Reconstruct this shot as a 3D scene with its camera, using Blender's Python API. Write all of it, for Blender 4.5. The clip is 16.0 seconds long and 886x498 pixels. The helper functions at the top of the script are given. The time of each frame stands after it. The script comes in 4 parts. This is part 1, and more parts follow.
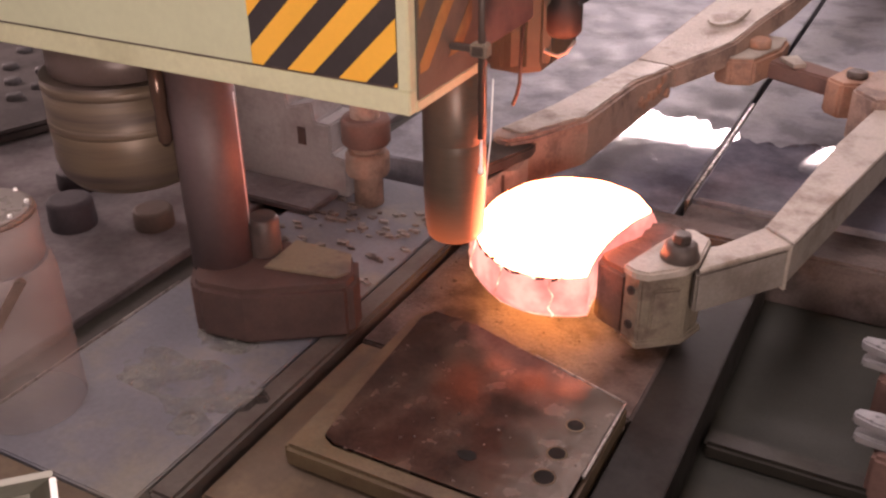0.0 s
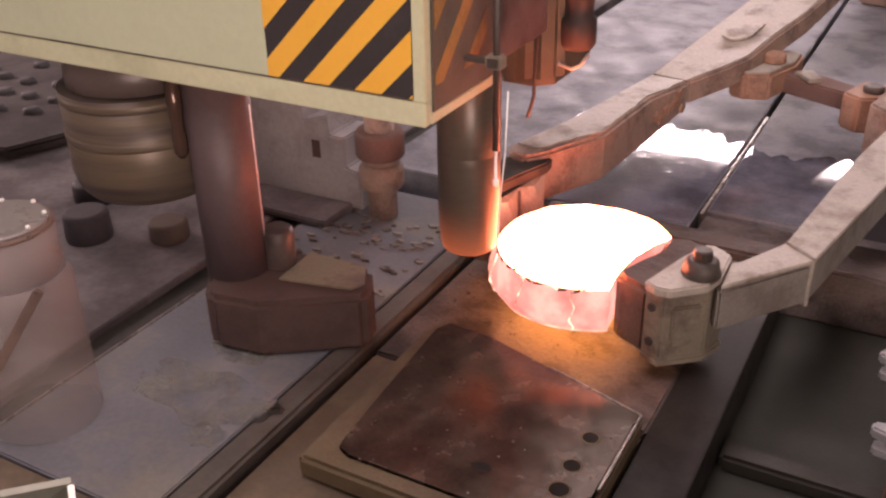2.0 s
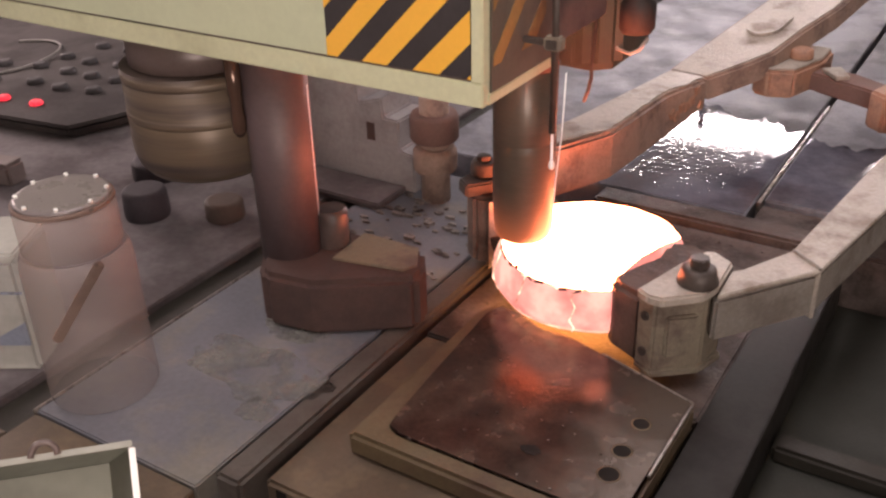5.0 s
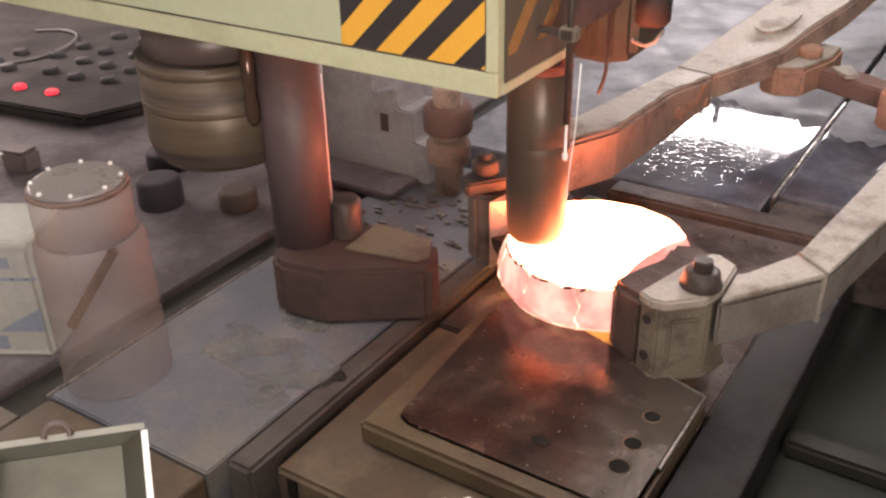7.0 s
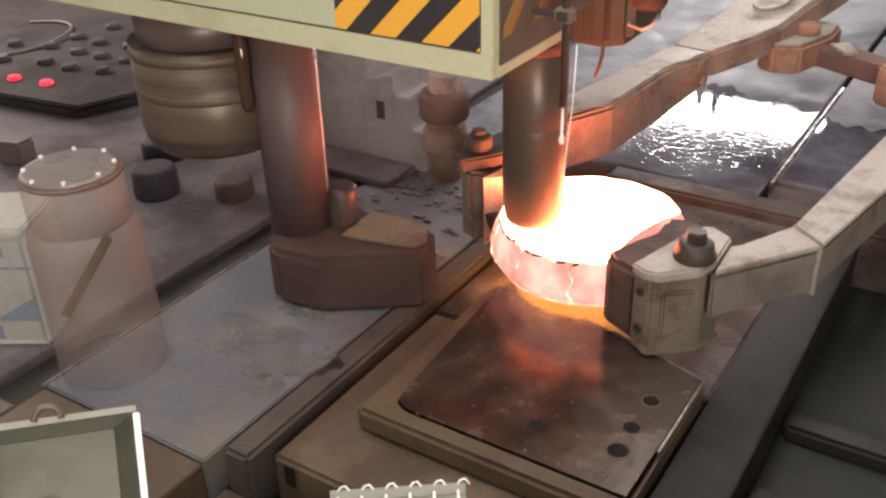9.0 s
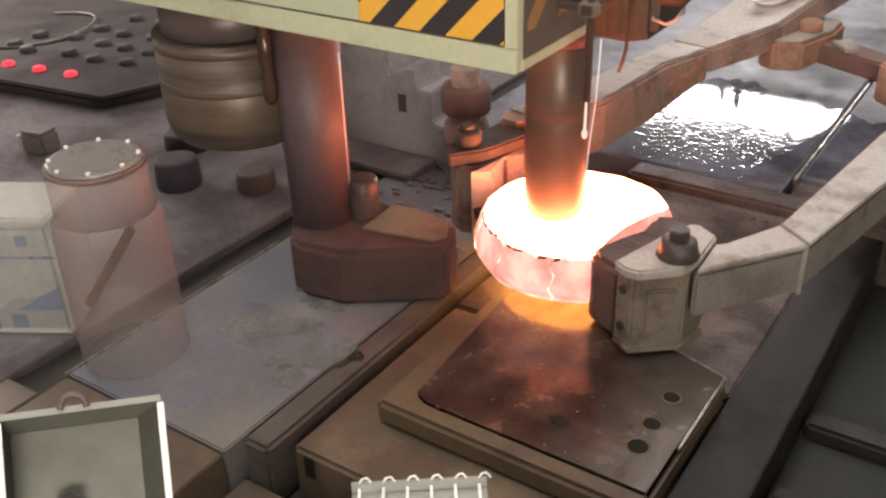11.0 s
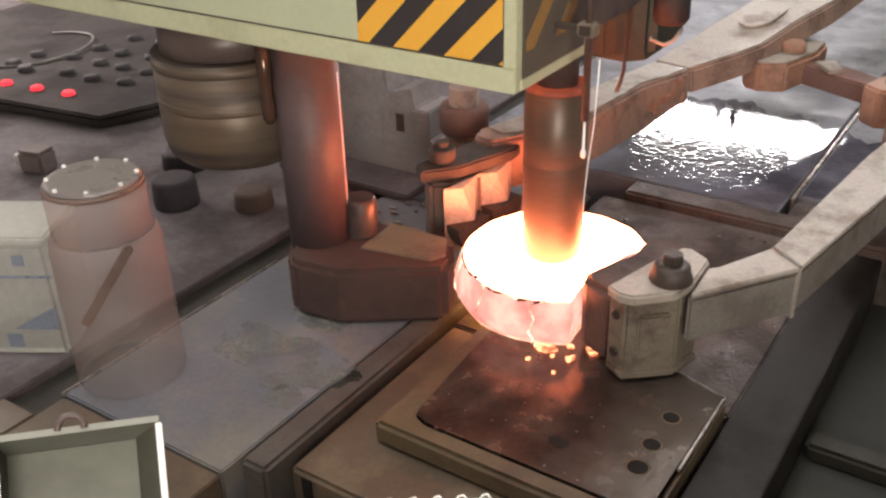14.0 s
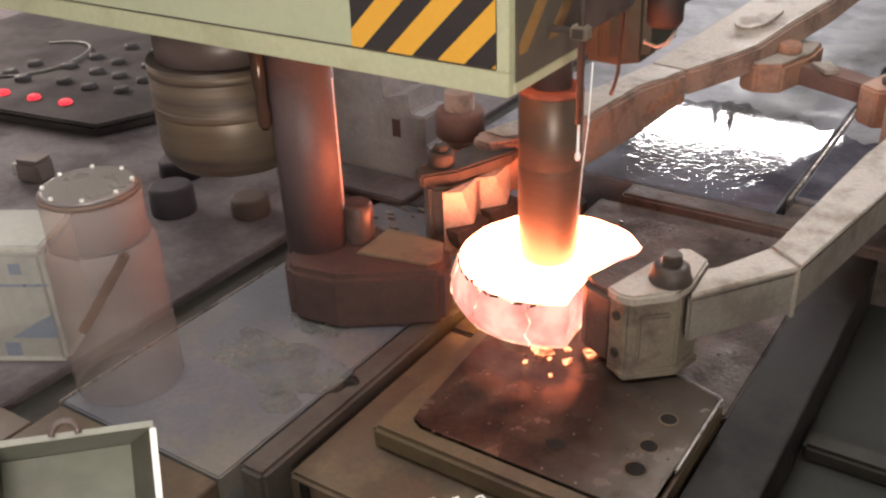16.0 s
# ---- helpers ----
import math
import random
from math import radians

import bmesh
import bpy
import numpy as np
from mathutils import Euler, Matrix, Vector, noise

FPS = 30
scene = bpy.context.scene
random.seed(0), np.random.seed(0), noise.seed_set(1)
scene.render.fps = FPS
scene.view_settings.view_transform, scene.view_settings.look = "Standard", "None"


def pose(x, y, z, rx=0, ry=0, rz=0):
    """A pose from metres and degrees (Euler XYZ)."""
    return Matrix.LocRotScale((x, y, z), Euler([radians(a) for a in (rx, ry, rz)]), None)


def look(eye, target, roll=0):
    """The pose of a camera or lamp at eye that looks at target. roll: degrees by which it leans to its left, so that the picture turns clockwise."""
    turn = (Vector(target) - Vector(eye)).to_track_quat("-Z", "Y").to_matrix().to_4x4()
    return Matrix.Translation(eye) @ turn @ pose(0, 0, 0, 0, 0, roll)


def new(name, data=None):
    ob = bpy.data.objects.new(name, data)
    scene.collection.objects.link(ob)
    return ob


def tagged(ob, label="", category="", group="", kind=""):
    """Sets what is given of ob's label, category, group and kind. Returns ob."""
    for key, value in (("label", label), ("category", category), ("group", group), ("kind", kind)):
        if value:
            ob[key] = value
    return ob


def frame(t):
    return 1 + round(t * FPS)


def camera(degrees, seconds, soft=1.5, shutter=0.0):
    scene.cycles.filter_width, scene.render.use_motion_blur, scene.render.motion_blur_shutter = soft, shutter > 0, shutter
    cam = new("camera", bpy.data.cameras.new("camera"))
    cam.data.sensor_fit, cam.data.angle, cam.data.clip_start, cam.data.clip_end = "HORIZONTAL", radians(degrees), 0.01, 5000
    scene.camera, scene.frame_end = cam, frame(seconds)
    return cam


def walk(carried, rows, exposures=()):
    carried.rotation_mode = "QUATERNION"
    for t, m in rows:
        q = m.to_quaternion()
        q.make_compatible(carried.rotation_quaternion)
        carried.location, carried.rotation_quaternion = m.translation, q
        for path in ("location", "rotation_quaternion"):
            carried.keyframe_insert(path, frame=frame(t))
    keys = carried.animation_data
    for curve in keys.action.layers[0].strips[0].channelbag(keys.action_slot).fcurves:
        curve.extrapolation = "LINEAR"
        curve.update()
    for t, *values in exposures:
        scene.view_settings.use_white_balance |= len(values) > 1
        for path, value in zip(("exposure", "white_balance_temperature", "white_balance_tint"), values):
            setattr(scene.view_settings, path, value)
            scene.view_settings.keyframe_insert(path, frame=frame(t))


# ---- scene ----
CAMERA_ROWS = [
    (0.0, 0.025, 0.053, 2.893, 27.902, -28.998, 0.730),
    (0.5, 0.014, 0.053, 2.885, 28.214, -28.608, 0.921),
    (1.0, 0.009, 0.053, 2.886, 28.230, -28.062, 1.044),
    (1.5, 0.015, 0.048, 2.878, 28.327, -27.941, 1.070),
    (2.0, 0.019, 0.036, 2.882, 28.554, -28.087, 1.018),
    (2.5, 0.023, 0.034, 2.879, 28.884, -28.013, 1.095),
    (3.0, 0.028, 0.028, 2.873, 29.623, -28.177, 0.963),
    (3.5, 0.025, 0.023, 2.871, 30.221, -28.329, 0.975),
    (4.0, 0.010, 0.018, 2.866, 30.871, -28.409, 0.949),
    (6.5, 0.007, -0.001, 2.839, 32.524, -28.993, 1.649),
    (7.0, 0.011, -0.001, 2.835, 32.639, -28.969, 1.165),
    (7.5, 0.009, -0.001, 2.829, 32.493, -28.863, 1.207),
    (8.0, 0.015, 0.006, 2.813, 32.053, -28.965, 1.221),
    (8.5, 0.020, 0.012, 2.801, 32.087, -29.216, 1.413),
    (9.0, 0.017, 0.012, 2.790, 32.397, -29.408, 1.515),
    (9.5, 0.015, 0.006, 2.785, 32.877, -29.525, 1.617),
    (10.0, 0.010, 0.005, 2.787, 33.211, -29.779, 1.617),
    (12.5, 0.000, 0.000, 2.790, 34.000, -29.000, 1.500),
    (13.0, -0.010, -0.006, 2.791, 34.017, -28.391, 1.330),
    (13.5, -0.006, -0.003, 2.785, 33.784, -28.494, 1.292),
    (14.0, -0.008, 0.005, 2.786, 33.453, -28.583, 1.421),
    (14.5, -0.005, 0.008, 2.780, 33.337, -28.536, 1.462),
    (15.0, -0.004, 0.012, 2.782, 33.170, -28.472, 1.416),
    (15.5, 0.006, 0.015, 2.784, 33.133, -28.422, 1.694),
    (16.0, 0.014, 0.008, 2.781, 33.188, -28.240, 1.941),
]

cam = camera(50.0, 16.0, soft=2.4)
walk(cam, [(t, pose(x, y, z, 90 + pitch, roll, yaw)) for t, x, y, z, yaw, pitch, roll in CAMERA_ROWS],
     exposures=[(0.0, 1.01, 7850, 41), (4.0, 0.89, 7580, 34), (6.5, 1.20, 7350, 24), (10.0, 1.12, 7180, 18), (16.0, 1.08, 7110, 16)])

# ---- world and lights ----
world = bpy.data.worlds.new("sky")
scene.world = world
world.use_nodes = True
sky = world.node_tree.nodes.new("ShaderNodeTexSky")
sky.sky_type, sky.sun_disc = "NISHITA", False
sky.sun_elevation, sky.sun_rotation = radians(48), radians(150)
world.node_tree.links.new(sky.outputs[0], world.node_tree.nodes["Background"].inputs[0])
world.node_tree.nodes["Background"].inputs[1].default_value = 0.14


def daylight(name, eye, target, wide, high, watts, colour=(0.93, 0.97, 1.0)):
    lamp = bpy.data.lights.new(name, "AREA")
    lamp.shape, lamp.size, lamp.size_y, lamp.energy, lamp.color = "RECTANGLE", wide, high, watts, colour
    ob = new(name, lamp)
    ob.matrix_world = look(eye, target)
    return ob


# added fill from above and from behind the camera; no openings are built
daylight("roof_fill_lamp", (-2.0, 1.0, 9.3), (-2.0, 1.0, 0), 3.0, 8.0, 240)
daylight("roof_fill_lamp", (-2.0, 10.0, 9.3), (-2.0, 10.0, 0), 3.0, 8.0, 160)
daylight("front_fill_lamp", (4.5, -6.7, 2.6), (-2.4, 3.6, 1.4), 6.0, 4.4, 900, (1.0, 0.97, 0.9))
# added fill that lifts the dark left side under the press head
daylight("west_fill_lamp", (-13.9, 5.0, 3.2), (-3.5, 4.0, 0.6), 6.0, 2.4, 480, (1.0, 0.93, 0.92))


# ---- materials ----
def material(name, colour, rough=0.6, metal=0.0, vary=0.35, scale=6.0, second=None, amount=0.5, bump=0.15, fine=60.0, patch=1.2, gloss=0.12):
    """A worn surface: two sizes of colour change, a second colour in patches, uneven gloss and relief."""
    m = bpy.data.materials.new(name)
    m.use_nodes = True
    n, l = m.node_tree.nodes, m.node_tree.links
    bsdf = n["Principled BSDF"]
    geo = n.new("ShaderNodeTexCoord")

    def tex(s, detail=6.0, r=0.6):
        t = n.new("ShaderNodeTexNoise")
        t.inputs["Scale"].default_value, t.inputs["Detail"].default_value, t.inputs["Roughness"].default_value = s, detail, r
        l.new(geo.outputs["Object"], t.inputs["Vector"])
        return t

    big, small, spots = tex(scale), tex(fine, 4.0), tex(patch, 5.0, 0.65)
    second = second or tuple(c * 0.5 for c in colour)
    ramp = n.new("ShaderNodeValToRGB")
    ramp.color_ramp.elements[0].position, ramp.color_ramp.elements[1].position = 0.62 - 0.3 * amount, 0.78 - 0.3 * amount
    l.new(spots.outputs["Fac"], ramp.inputs["Fac"])
    mix = n.new("ShaderNodeMix")
    mix.data_type = "RGBA"
    mix.inputs["A"].default_value, mix.inputs["B"].default_value = (*colour, 1), (*second, 1)
    l.new(ramp.outputs["Color"], mix.inputs["Factor"])
    shade = n.new("ShaderNodeMix")
    shade.data_type, shade.blend_type = "RGBA", "MULTIPLY"
    shade.inputs["Factor"].default_value = vary
    l.new(mix.outputs["Result"], shade.inputs["A"])
    tone = n.new("ShaderNodeMath")
    tone.operation = "ADD"
    l.new(big.outputs["Fac"], tone.inputs[0])
    l.new(small.outputs["Fac"], tone.inputs[1])
    l.new(tone.outputs[0], shade.inputs["B"])
    l.new(shade.outputs["Result"], bsdf.inputs["Base Color"])
    rr = n.new("ShaderNodeMapRange")
    rr.inputs["To Min"].default_value, rr.inputs["To Max"].default_value = max(0.02, rough - gloss), min(1.0, rough + gloss)
    rr.inputs["From Min"].default_value, rr.inputs["From Max"].default_value = 0.35, 0.65
    l.new(big.outputs["Fac"], rr.inputs["Value"])
    l.new(rr.outputs["Result"], bsdf.inputs["Roughness"])
    bsdf.inputs["Metallic"].default_value = metal
    b = n.new("ShaderNodeBump")
    b.inputs["Strength"].default_value, b.inputs["Distance"].default_value = bump, 0.02
    l.new(tone.outputs[0], b.inputs["Height"])
    l.new(b.outputs["Normal"], bsdf.inputs["Normal"])
    return m


def glowing(name, hot, cool, strength, cool_strength, scale, edge):
    """Hot steel: glowing with cooler scale patches over it."""
    m = bpy.data.materials.new(name)
    m.use_nodes = True
    n, l = m.node_tree.nodes, m.node_tree.links
    bsdf = n["Principled BSDF"]
    co = n.new("ShaderNodeTexCoord")
    t = n.new("ShaderNodeTexNoise")
    t.inputs["Scale"].default_value, t.inputs["Detail"].default_value = scale, 7.0
    l.new(co.outputs["Object"], t.inputs["Vector"])
    r = n.new("ShaderNodeMapRange")
    r.inputs["From Min"].default_value, r.inputs["From Max"].default_value = edge - 0.13, edge + 0.13
    l.new(t.outputs["Fac"], r.inputs["Value"])
    c = n.new("ShaderNodeMix")
    c.data_type = "RGBA"
    c.inputs["A"].default_value, c.inputs["B"].default_value = (*hot, 1), (*cool, 1)
    l.new(r.outputs["Result"], c.inputs["Factor"])
    s = n.new("ShaderNodeMapRange")
    s.inputs["To Min"].default_value, s.inputs["To Max"].default_value = strength, cool_strength
    l.new(r.outputs["Result"], s.inputs["Value"])
    bsdf.inputs["Base Color"].default_value, bsdf.inputs["Roughness"].default_value = (0.12, 0.06, 0.05, 1), 0.8
    l.new(c.outputs["Result"], bsdf.inputs["Emission Color"])
    l.new(s.outputs["Result"], bsdf.inputs["Emission Strength"])
    b = n.new("ShaderNodeBump")
    b.inputs["Strength"].default_value, b.inputs["Distance"].default_value = 0.4, 0.02
    l.new(t.outputs["Fac"], b.inputs["Height"])
    l.new(b.outputs["Normal"], bsdf.inputs["Normal"])
    return m


def wet_floor(name):
    """Dark steel plates under a rippled film of water, dry in places."""
    m = material(name, (0.15, 0.155, 0.195), 0.3, 0.0, 0.5, 3.0, (0.065, 0.066, 0.085), 0.6, 0.05, 40, 0.9)
    n, l = m.node_tree.nodes, m.node_tree.links
    bsdf = n["Principled BSDF"]
    co = n.new("ShaderNodeTexCoord")
    wave = n.new("ShaderNodeTexNoise")
    wave.inputs["Scale"].default_value, wave.inputs["Detail"].default_value, wave.inputs["Distortion"].default_value = 19.0, 3.0, 0.7
    l.new(co.outputs["Object"], wave.inputs["Vector"])
    b = n.new("ShaderNodeBump")
    b.inputs["Strength"].default_value, b.inputs["Distance"].default_value = 0.1, 0.04
    l.new(wave.outputs["Fac"], b.inputs["Height"])
    # drips keep the water near the press ruffled; it lies calmer farther off
    xyz, calm = n.new("ShaderNodeSeparateXYZ"), n.new("ShaderNodeMapRange")
    l.new(co.outputs["Object"], xyz.inputs[0])
    calm.inputs["From Min"].default_value, calm.inputs["From Max"].default_value = 6.0, 6.9
    calm.inputs["To Min"].default_value, calm.inputs["To Max"].default_value = 0.056, 0.009
    l.new(xyz.outputs["Y"], calm.inputs["Value"])
    l.new(calm.outputs["Result"], b.inputs["Strength"])
    dry = n.new("ShaderNodeTexNoise")
    dry.inputs["Scale"].default_value, dry.inputs["Detail"].default_value = 1.1, 4.0
    l.new(co.outputs["Object"], dry.inputs["Vector"])
    rr = n.new("ShaderNodeMapRange")
    rr.inputs["From Min"].default_value, rr.inputs["From Max"].default_value = 0.66, 0.75
    rr.inputs["To Min"].default_value, rr.inputs["To Max"].default_value = 0.03, 0.4
    l.new(dry.outputs["Fac"], rr.inputs["Value"])
    l.new(rr.outputs["Result"], bsdf.inputs["Roughness"])
    l.new(b.outputs["Normal"], bsdf.inputs["Normal"])
    bsdf.inputs["Specular IOR Level"].default_value = 0.75
    return m


def turned_bands(m, squeeze):
    """Stretches a material's texture round the upright axis, as turning and oil leave it."""
    n, l = m.node_tree.nodes, m.node_tree.links
    co, flat = n["Texture Coordinate"], n.new("ShaderNodeMapping")
    flat.inputs["Scale"].default_value = (0.25, 0.25, squeeze)
    l.new(co.outputs["Object"], flat.inputs["Vector"])
    for t in n:
        if t.bl_idname == "ShaderNodeTexNoise":
            l.new(flat.outputs["Vector"], t.inputs["Vector"])


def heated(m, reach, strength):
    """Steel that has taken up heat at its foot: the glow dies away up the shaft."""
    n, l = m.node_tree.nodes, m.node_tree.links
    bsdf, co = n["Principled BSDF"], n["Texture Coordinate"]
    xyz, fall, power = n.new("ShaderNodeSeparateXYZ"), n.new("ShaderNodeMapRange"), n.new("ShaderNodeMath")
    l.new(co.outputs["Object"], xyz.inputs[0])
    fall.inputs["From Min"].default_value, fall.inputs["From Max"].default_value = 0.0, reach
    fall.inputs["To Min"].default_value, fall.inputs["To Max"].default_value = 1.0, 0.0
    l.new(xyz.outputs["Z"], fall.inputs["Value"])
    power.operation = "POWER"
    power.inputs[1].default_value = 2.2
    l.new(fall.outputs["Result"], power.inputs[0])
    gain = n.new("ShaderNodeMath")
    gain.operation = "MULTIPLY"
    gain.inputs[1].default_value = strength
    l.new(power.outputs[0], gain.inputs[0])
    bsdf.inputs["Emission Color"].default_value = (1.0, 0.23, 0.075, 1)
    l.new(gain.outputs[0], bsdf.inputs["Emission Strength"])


def worn_side(m, start, end, colour):
    """Paler bare steel towards the side of a plate where things are dragged over it."""
    n, l = m.node_tree.nodes, m.node_tree.links
    bsdf, co = n["Principled BSDF"], n["Texture Coordinate"]
    xyz, rough, place, rub = n.new("ShaderNodeSeparateXYZ"), n.new("ShaderNodeTexNoise"), n.new("ShaderNodeMath"), n.new("ShaderNodeMapRange")
    l.new(co.outputs["Object"], xyz.inputs[0])
    l.new(co.outputs["Object"], rough.inputs["Vector"])
    rough.inputs["Scale"].default_value, rough.inputs["Detail"].default_value = 4.0, 6.0
    place.operation = "MULTIPLY_ADD"
    place.inputs[1].default_value = 0.6
    l.new(rough.outputs["Fac"], place.inputs[0])
    l.new(xyz.outputs["X"], place.inputs[2])
    rub.inputs["From Min"].default_value, rub.inputs["From Max"].default_value = start + 0.3, end + 0.3
    l.new(place.outputs[0], rub.inputs["Value"])
    old = bsdf.inputs["Base Color"].links[0].from_socket
    mix = n.new("ShaderNodeMix")
    mix.data_type = "RGBA"
    mix.inputs["B"].default_value = (*colour, 1)
    l.new(old, mix.inputs["A"])
    l.new(rub.outputs["Result"], mix.inputs["Factor"])
    l.new(mix.outputs["Result"], bsdf.inputs["Base Color"])


def patchy(m, scale, low, high):
    """Breaks a thin layer up into patches and lets the ground show between them."""
    n, l = m.node_tree.nodes, m.node_tree.links
    t, cut, clear, mix = n.new("ShaderNodeTexNoise"), n.new("ShaderNodeMapRange"), n.new("ShaderNodeBsdfTransparent"), n.new("ShaderNodeMixShader")
    t.inputs["Scale"].default_value, t.inputs["Detail"].default_value, t.inputs["Roughness"].default_value = scale, 6.0, 0.62
    l.new(n["Texture Coordinate"].outputs["Object"], t.inputs["Vector"])
    cut.inputs["From Min"].default_value, cut.inputs["From Max"].default_value = low, high
    l.new(t.outputs["Fac"], cut.inputs["Value"])
    l.new(cut.outputs["Result"], mix.inputs[0])
    l.new(clear.outputs[0], mix.inputs[1])
    l.new(n["Principled BSDF"].outputs[0], mix.inputs[2])
    l.new(mix.outputs[0], n["Material Output"].inputs["Surface"])


def see_through(m, amount):
    """Lets part of what lies behind show through, as with images mirrored in glass."""
    n, l = m.node_tree.nodes, m.node_tree.links
    clear, mix = n.new("ShaderNodeBsdfTransparent"), n.new("ShaderNodeMixShader")
    mix.inputs[0].default_value = amount
    l.new(n["Principled BSDF"].outputs[0], mix.inputs[1])
    l.new(clear.outputs[0], mix.inputs[2])
    l.new(mix.outputs[0], n["Material Output"].inputs["Surface"])


cream = material("cream_paint", (0.55, 0.60, 0.42), 0.45, 0, 0.15, 1.5, (0.50, 0.545, 0.38), 0.4, 0.03, 25, 0.6)
cream_edge = material("cream_paint_frame", (0.60, 0.62, 0.42), 0.45, 0, 0.25, 3, (0.49, 0.50, 0.33), 0.4, 0.05, 30, 1.5)
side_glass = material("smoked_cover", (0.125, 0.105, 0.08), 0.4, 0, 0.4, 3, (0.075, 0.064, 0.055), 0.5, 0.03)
orange = material("hazard_orange", (0.95, 0.50, 0.075), 0.5, 0, 0.12, 4, (0.84, 0.42, 0.05), 0.4, 0.02, 40)
black = material("hazard_black", (0.045, 0.04, 0.042), 0.5, 0, 0.3, 4, (0.07, 0.06, 0.06), 0.4, 0.02, 40)
mirror_orange = material("mirrored_stripe_orange", (0.36, 0.20, 0.07), 0.6, 0, 0.4, 5, (0.13, 0.08, 0.04), 0.5, 0.03)
grey_plate = material("grey_floor_plate", (0.160, 0.166, 0.192), 0.45, 0.0, 0.5, 2.2, (0.215, 0.205, 0.185), 0.45, 0.06, 30, 1.6)
pink_plate = material("dusty_floor", (0.19, 0.172, 0.178), 0.75, 0, 0.6, 1.6, (0.108, 0.092, 0.095), 0.6, 0.10, 20, 1.1)
pink_plate.node_tree.nodes["Principled BSDF"].inputs["Specular IOR Level"].default_value = 0.12
brown_plate = material("rusty_plate", (0.12, 0.088, 0.062), 0.5, 0.1, 0.45, 2.5, (0.22, 0.16, 0.10), 0.45, 0.1, 35, 1.3)
bed_plate = material("scaly_steel", (0.135, 0.108, 0.100), 0.55, 0.0, 0.75, 7.0, (0.058, 0.045, 0.041), 0.55, 0.45, 45, 2.6, 0.2)
bed_plate.node_tree.nodes["Principled BSDF"].inputs["Specular IOR Level"].default_value = 0.2
die_top = material("dark_wet_die_steel", (0.075, 0.049, 0.042), 0.17, 0.45, 0.65, 6.0, (0.125, 0.088, 0.070), 0.5, 0.09, 40, 3.2, 0.13)
worn_side(die_top, 0.80, 1.06, (0.15, 0.122, 0.102))
die_side = material("greased_die_edge", (0.135, 0.098, 0.056), 0.55, 0.0, 0.6, 5.0, (0.082, 0.050, 0.034), 0.55, 0.18)
pale_patch = material("pale_floor_patch", (0.265, 0.262, 0.238), 0.65, 0, 0.45, 9, (0.20, 0.20, 0.20), 0.6, 0.03, 40, 5)
patchy(pale_patch, 3.6, 0.42, 0.70)
rail_grease = material("greasy_rail", (0.030, 0.027, 0.021), 0.6, 0.1, 0.6, 4, (0.014, 0.012, 0.01), 0.5, 0.12)
coupling_iron = material("coupling_iron", (0.026, 0.02, 0.019), 0.75, 0, 0.5, 6, (0.016, 0.013, 0.012), 0.5, 0.15)
highlight_white = material("shaft_highlight", (0.85, 0.86, 0.9), 0.25, 0.0, 0.3, 8, (0.5, 0.5, 0.52), 0.4, 0.05)
worn_edge = material("worn_steel_edge", (0.42, 0.38, 0.35), 0.3, 0.4, 0.6, 14, (0.16, 0.13, 0.12), 0.5, 0.2, 60, 7)
hole_dark = material("bolt_hole", (0.006, 0.004, 0.003), 0.9)
pit_dark = material("pit_floor", (0.034, 0.036, 0.030), 0.8, 0.0, 0.5, 2.0, (0.050, 0.046, 0.034), 0.45, 0.1)
beam_steel = material("worn_beam_steel", (0.105, 0.092, 0.082), 0.5, 0.0, 0.55, 3.5, (0.06, 0.048, 0.042), 0.5, 0.12, 40, 1.8)
right_plate = material("worn_grey_strip", (0.036, 0.033, 0.031), 0.42, 0.0, 0.5, 2.5, (0.022, 0.019, 0.018), 0.5, 0.05, 30, 1.6)
right_plate.node_tree.nodes["Principled BSDF"].inputs["Specular IOR Level"].default_value = 0.1
wet = wet_floor("wet_steel_floor")
dry_steel = material("dry_blue_grey_steel", (0.235, 0.24, 0.27), 0.62, 0.0, 0.6, 3.0, (0.13, 0.13, 0.15), 0.55, 0.12, 35, 1.8, 0.2)
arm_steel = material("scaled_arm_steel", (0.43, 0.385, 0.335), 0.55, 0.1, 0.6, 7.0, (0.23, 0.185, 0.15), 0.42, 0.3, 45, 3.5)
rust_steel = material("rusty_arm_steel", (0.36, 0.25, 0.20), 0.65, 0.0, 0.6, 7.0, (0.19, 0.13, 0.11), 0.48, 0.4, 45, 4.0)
jaw_steel = material("jaw_steel", (0.25, 0.215, 0.165), 0.6, 0.1, 0.6, 9.0, (0.15, 0.11, 0.09), 0.5, 0.35, 55, 5.0)
pad_steel = material("scorched_pad_steel", (0.155, 0.115, 0.096), 0.65, 0.0, 0.6, 9.0, (0.08, 0.058, 0.05), 0.5, 0.4, 50, 5.0)
pad_dark = material("charred_pad_steel", (0.105, 0.068, 0.056), 0.75, 0.0, 0.6, 9.0, (0.06, 0.04, 0.034), 0.5, 0.4, 50, 5.0)
jaw_char = material("charred_jaw_steel", (0.066, 0.058, 0.05), 0.8, 0.0, 0.6, 9.0, (0.04, 0.034, 0.03), 0.5, 0.3, 50, 5.0)
bolt_steel = material("bolt_steel", (0.085, 0.066, 0.058), 0.5, 0.2, 0.4, 20, None, 0.4, 0.2)
punch_steel = material("punch_steel", (0.125, 0.095, 0.075), 0.40, 0.25, 0.35, 3.0, (0.08, 0.062, 0.048), 0.45, 0.03, 60, 1.5, 0.06)
turned_bands(punch_steel, 1.2)
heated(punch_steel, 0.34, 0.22)
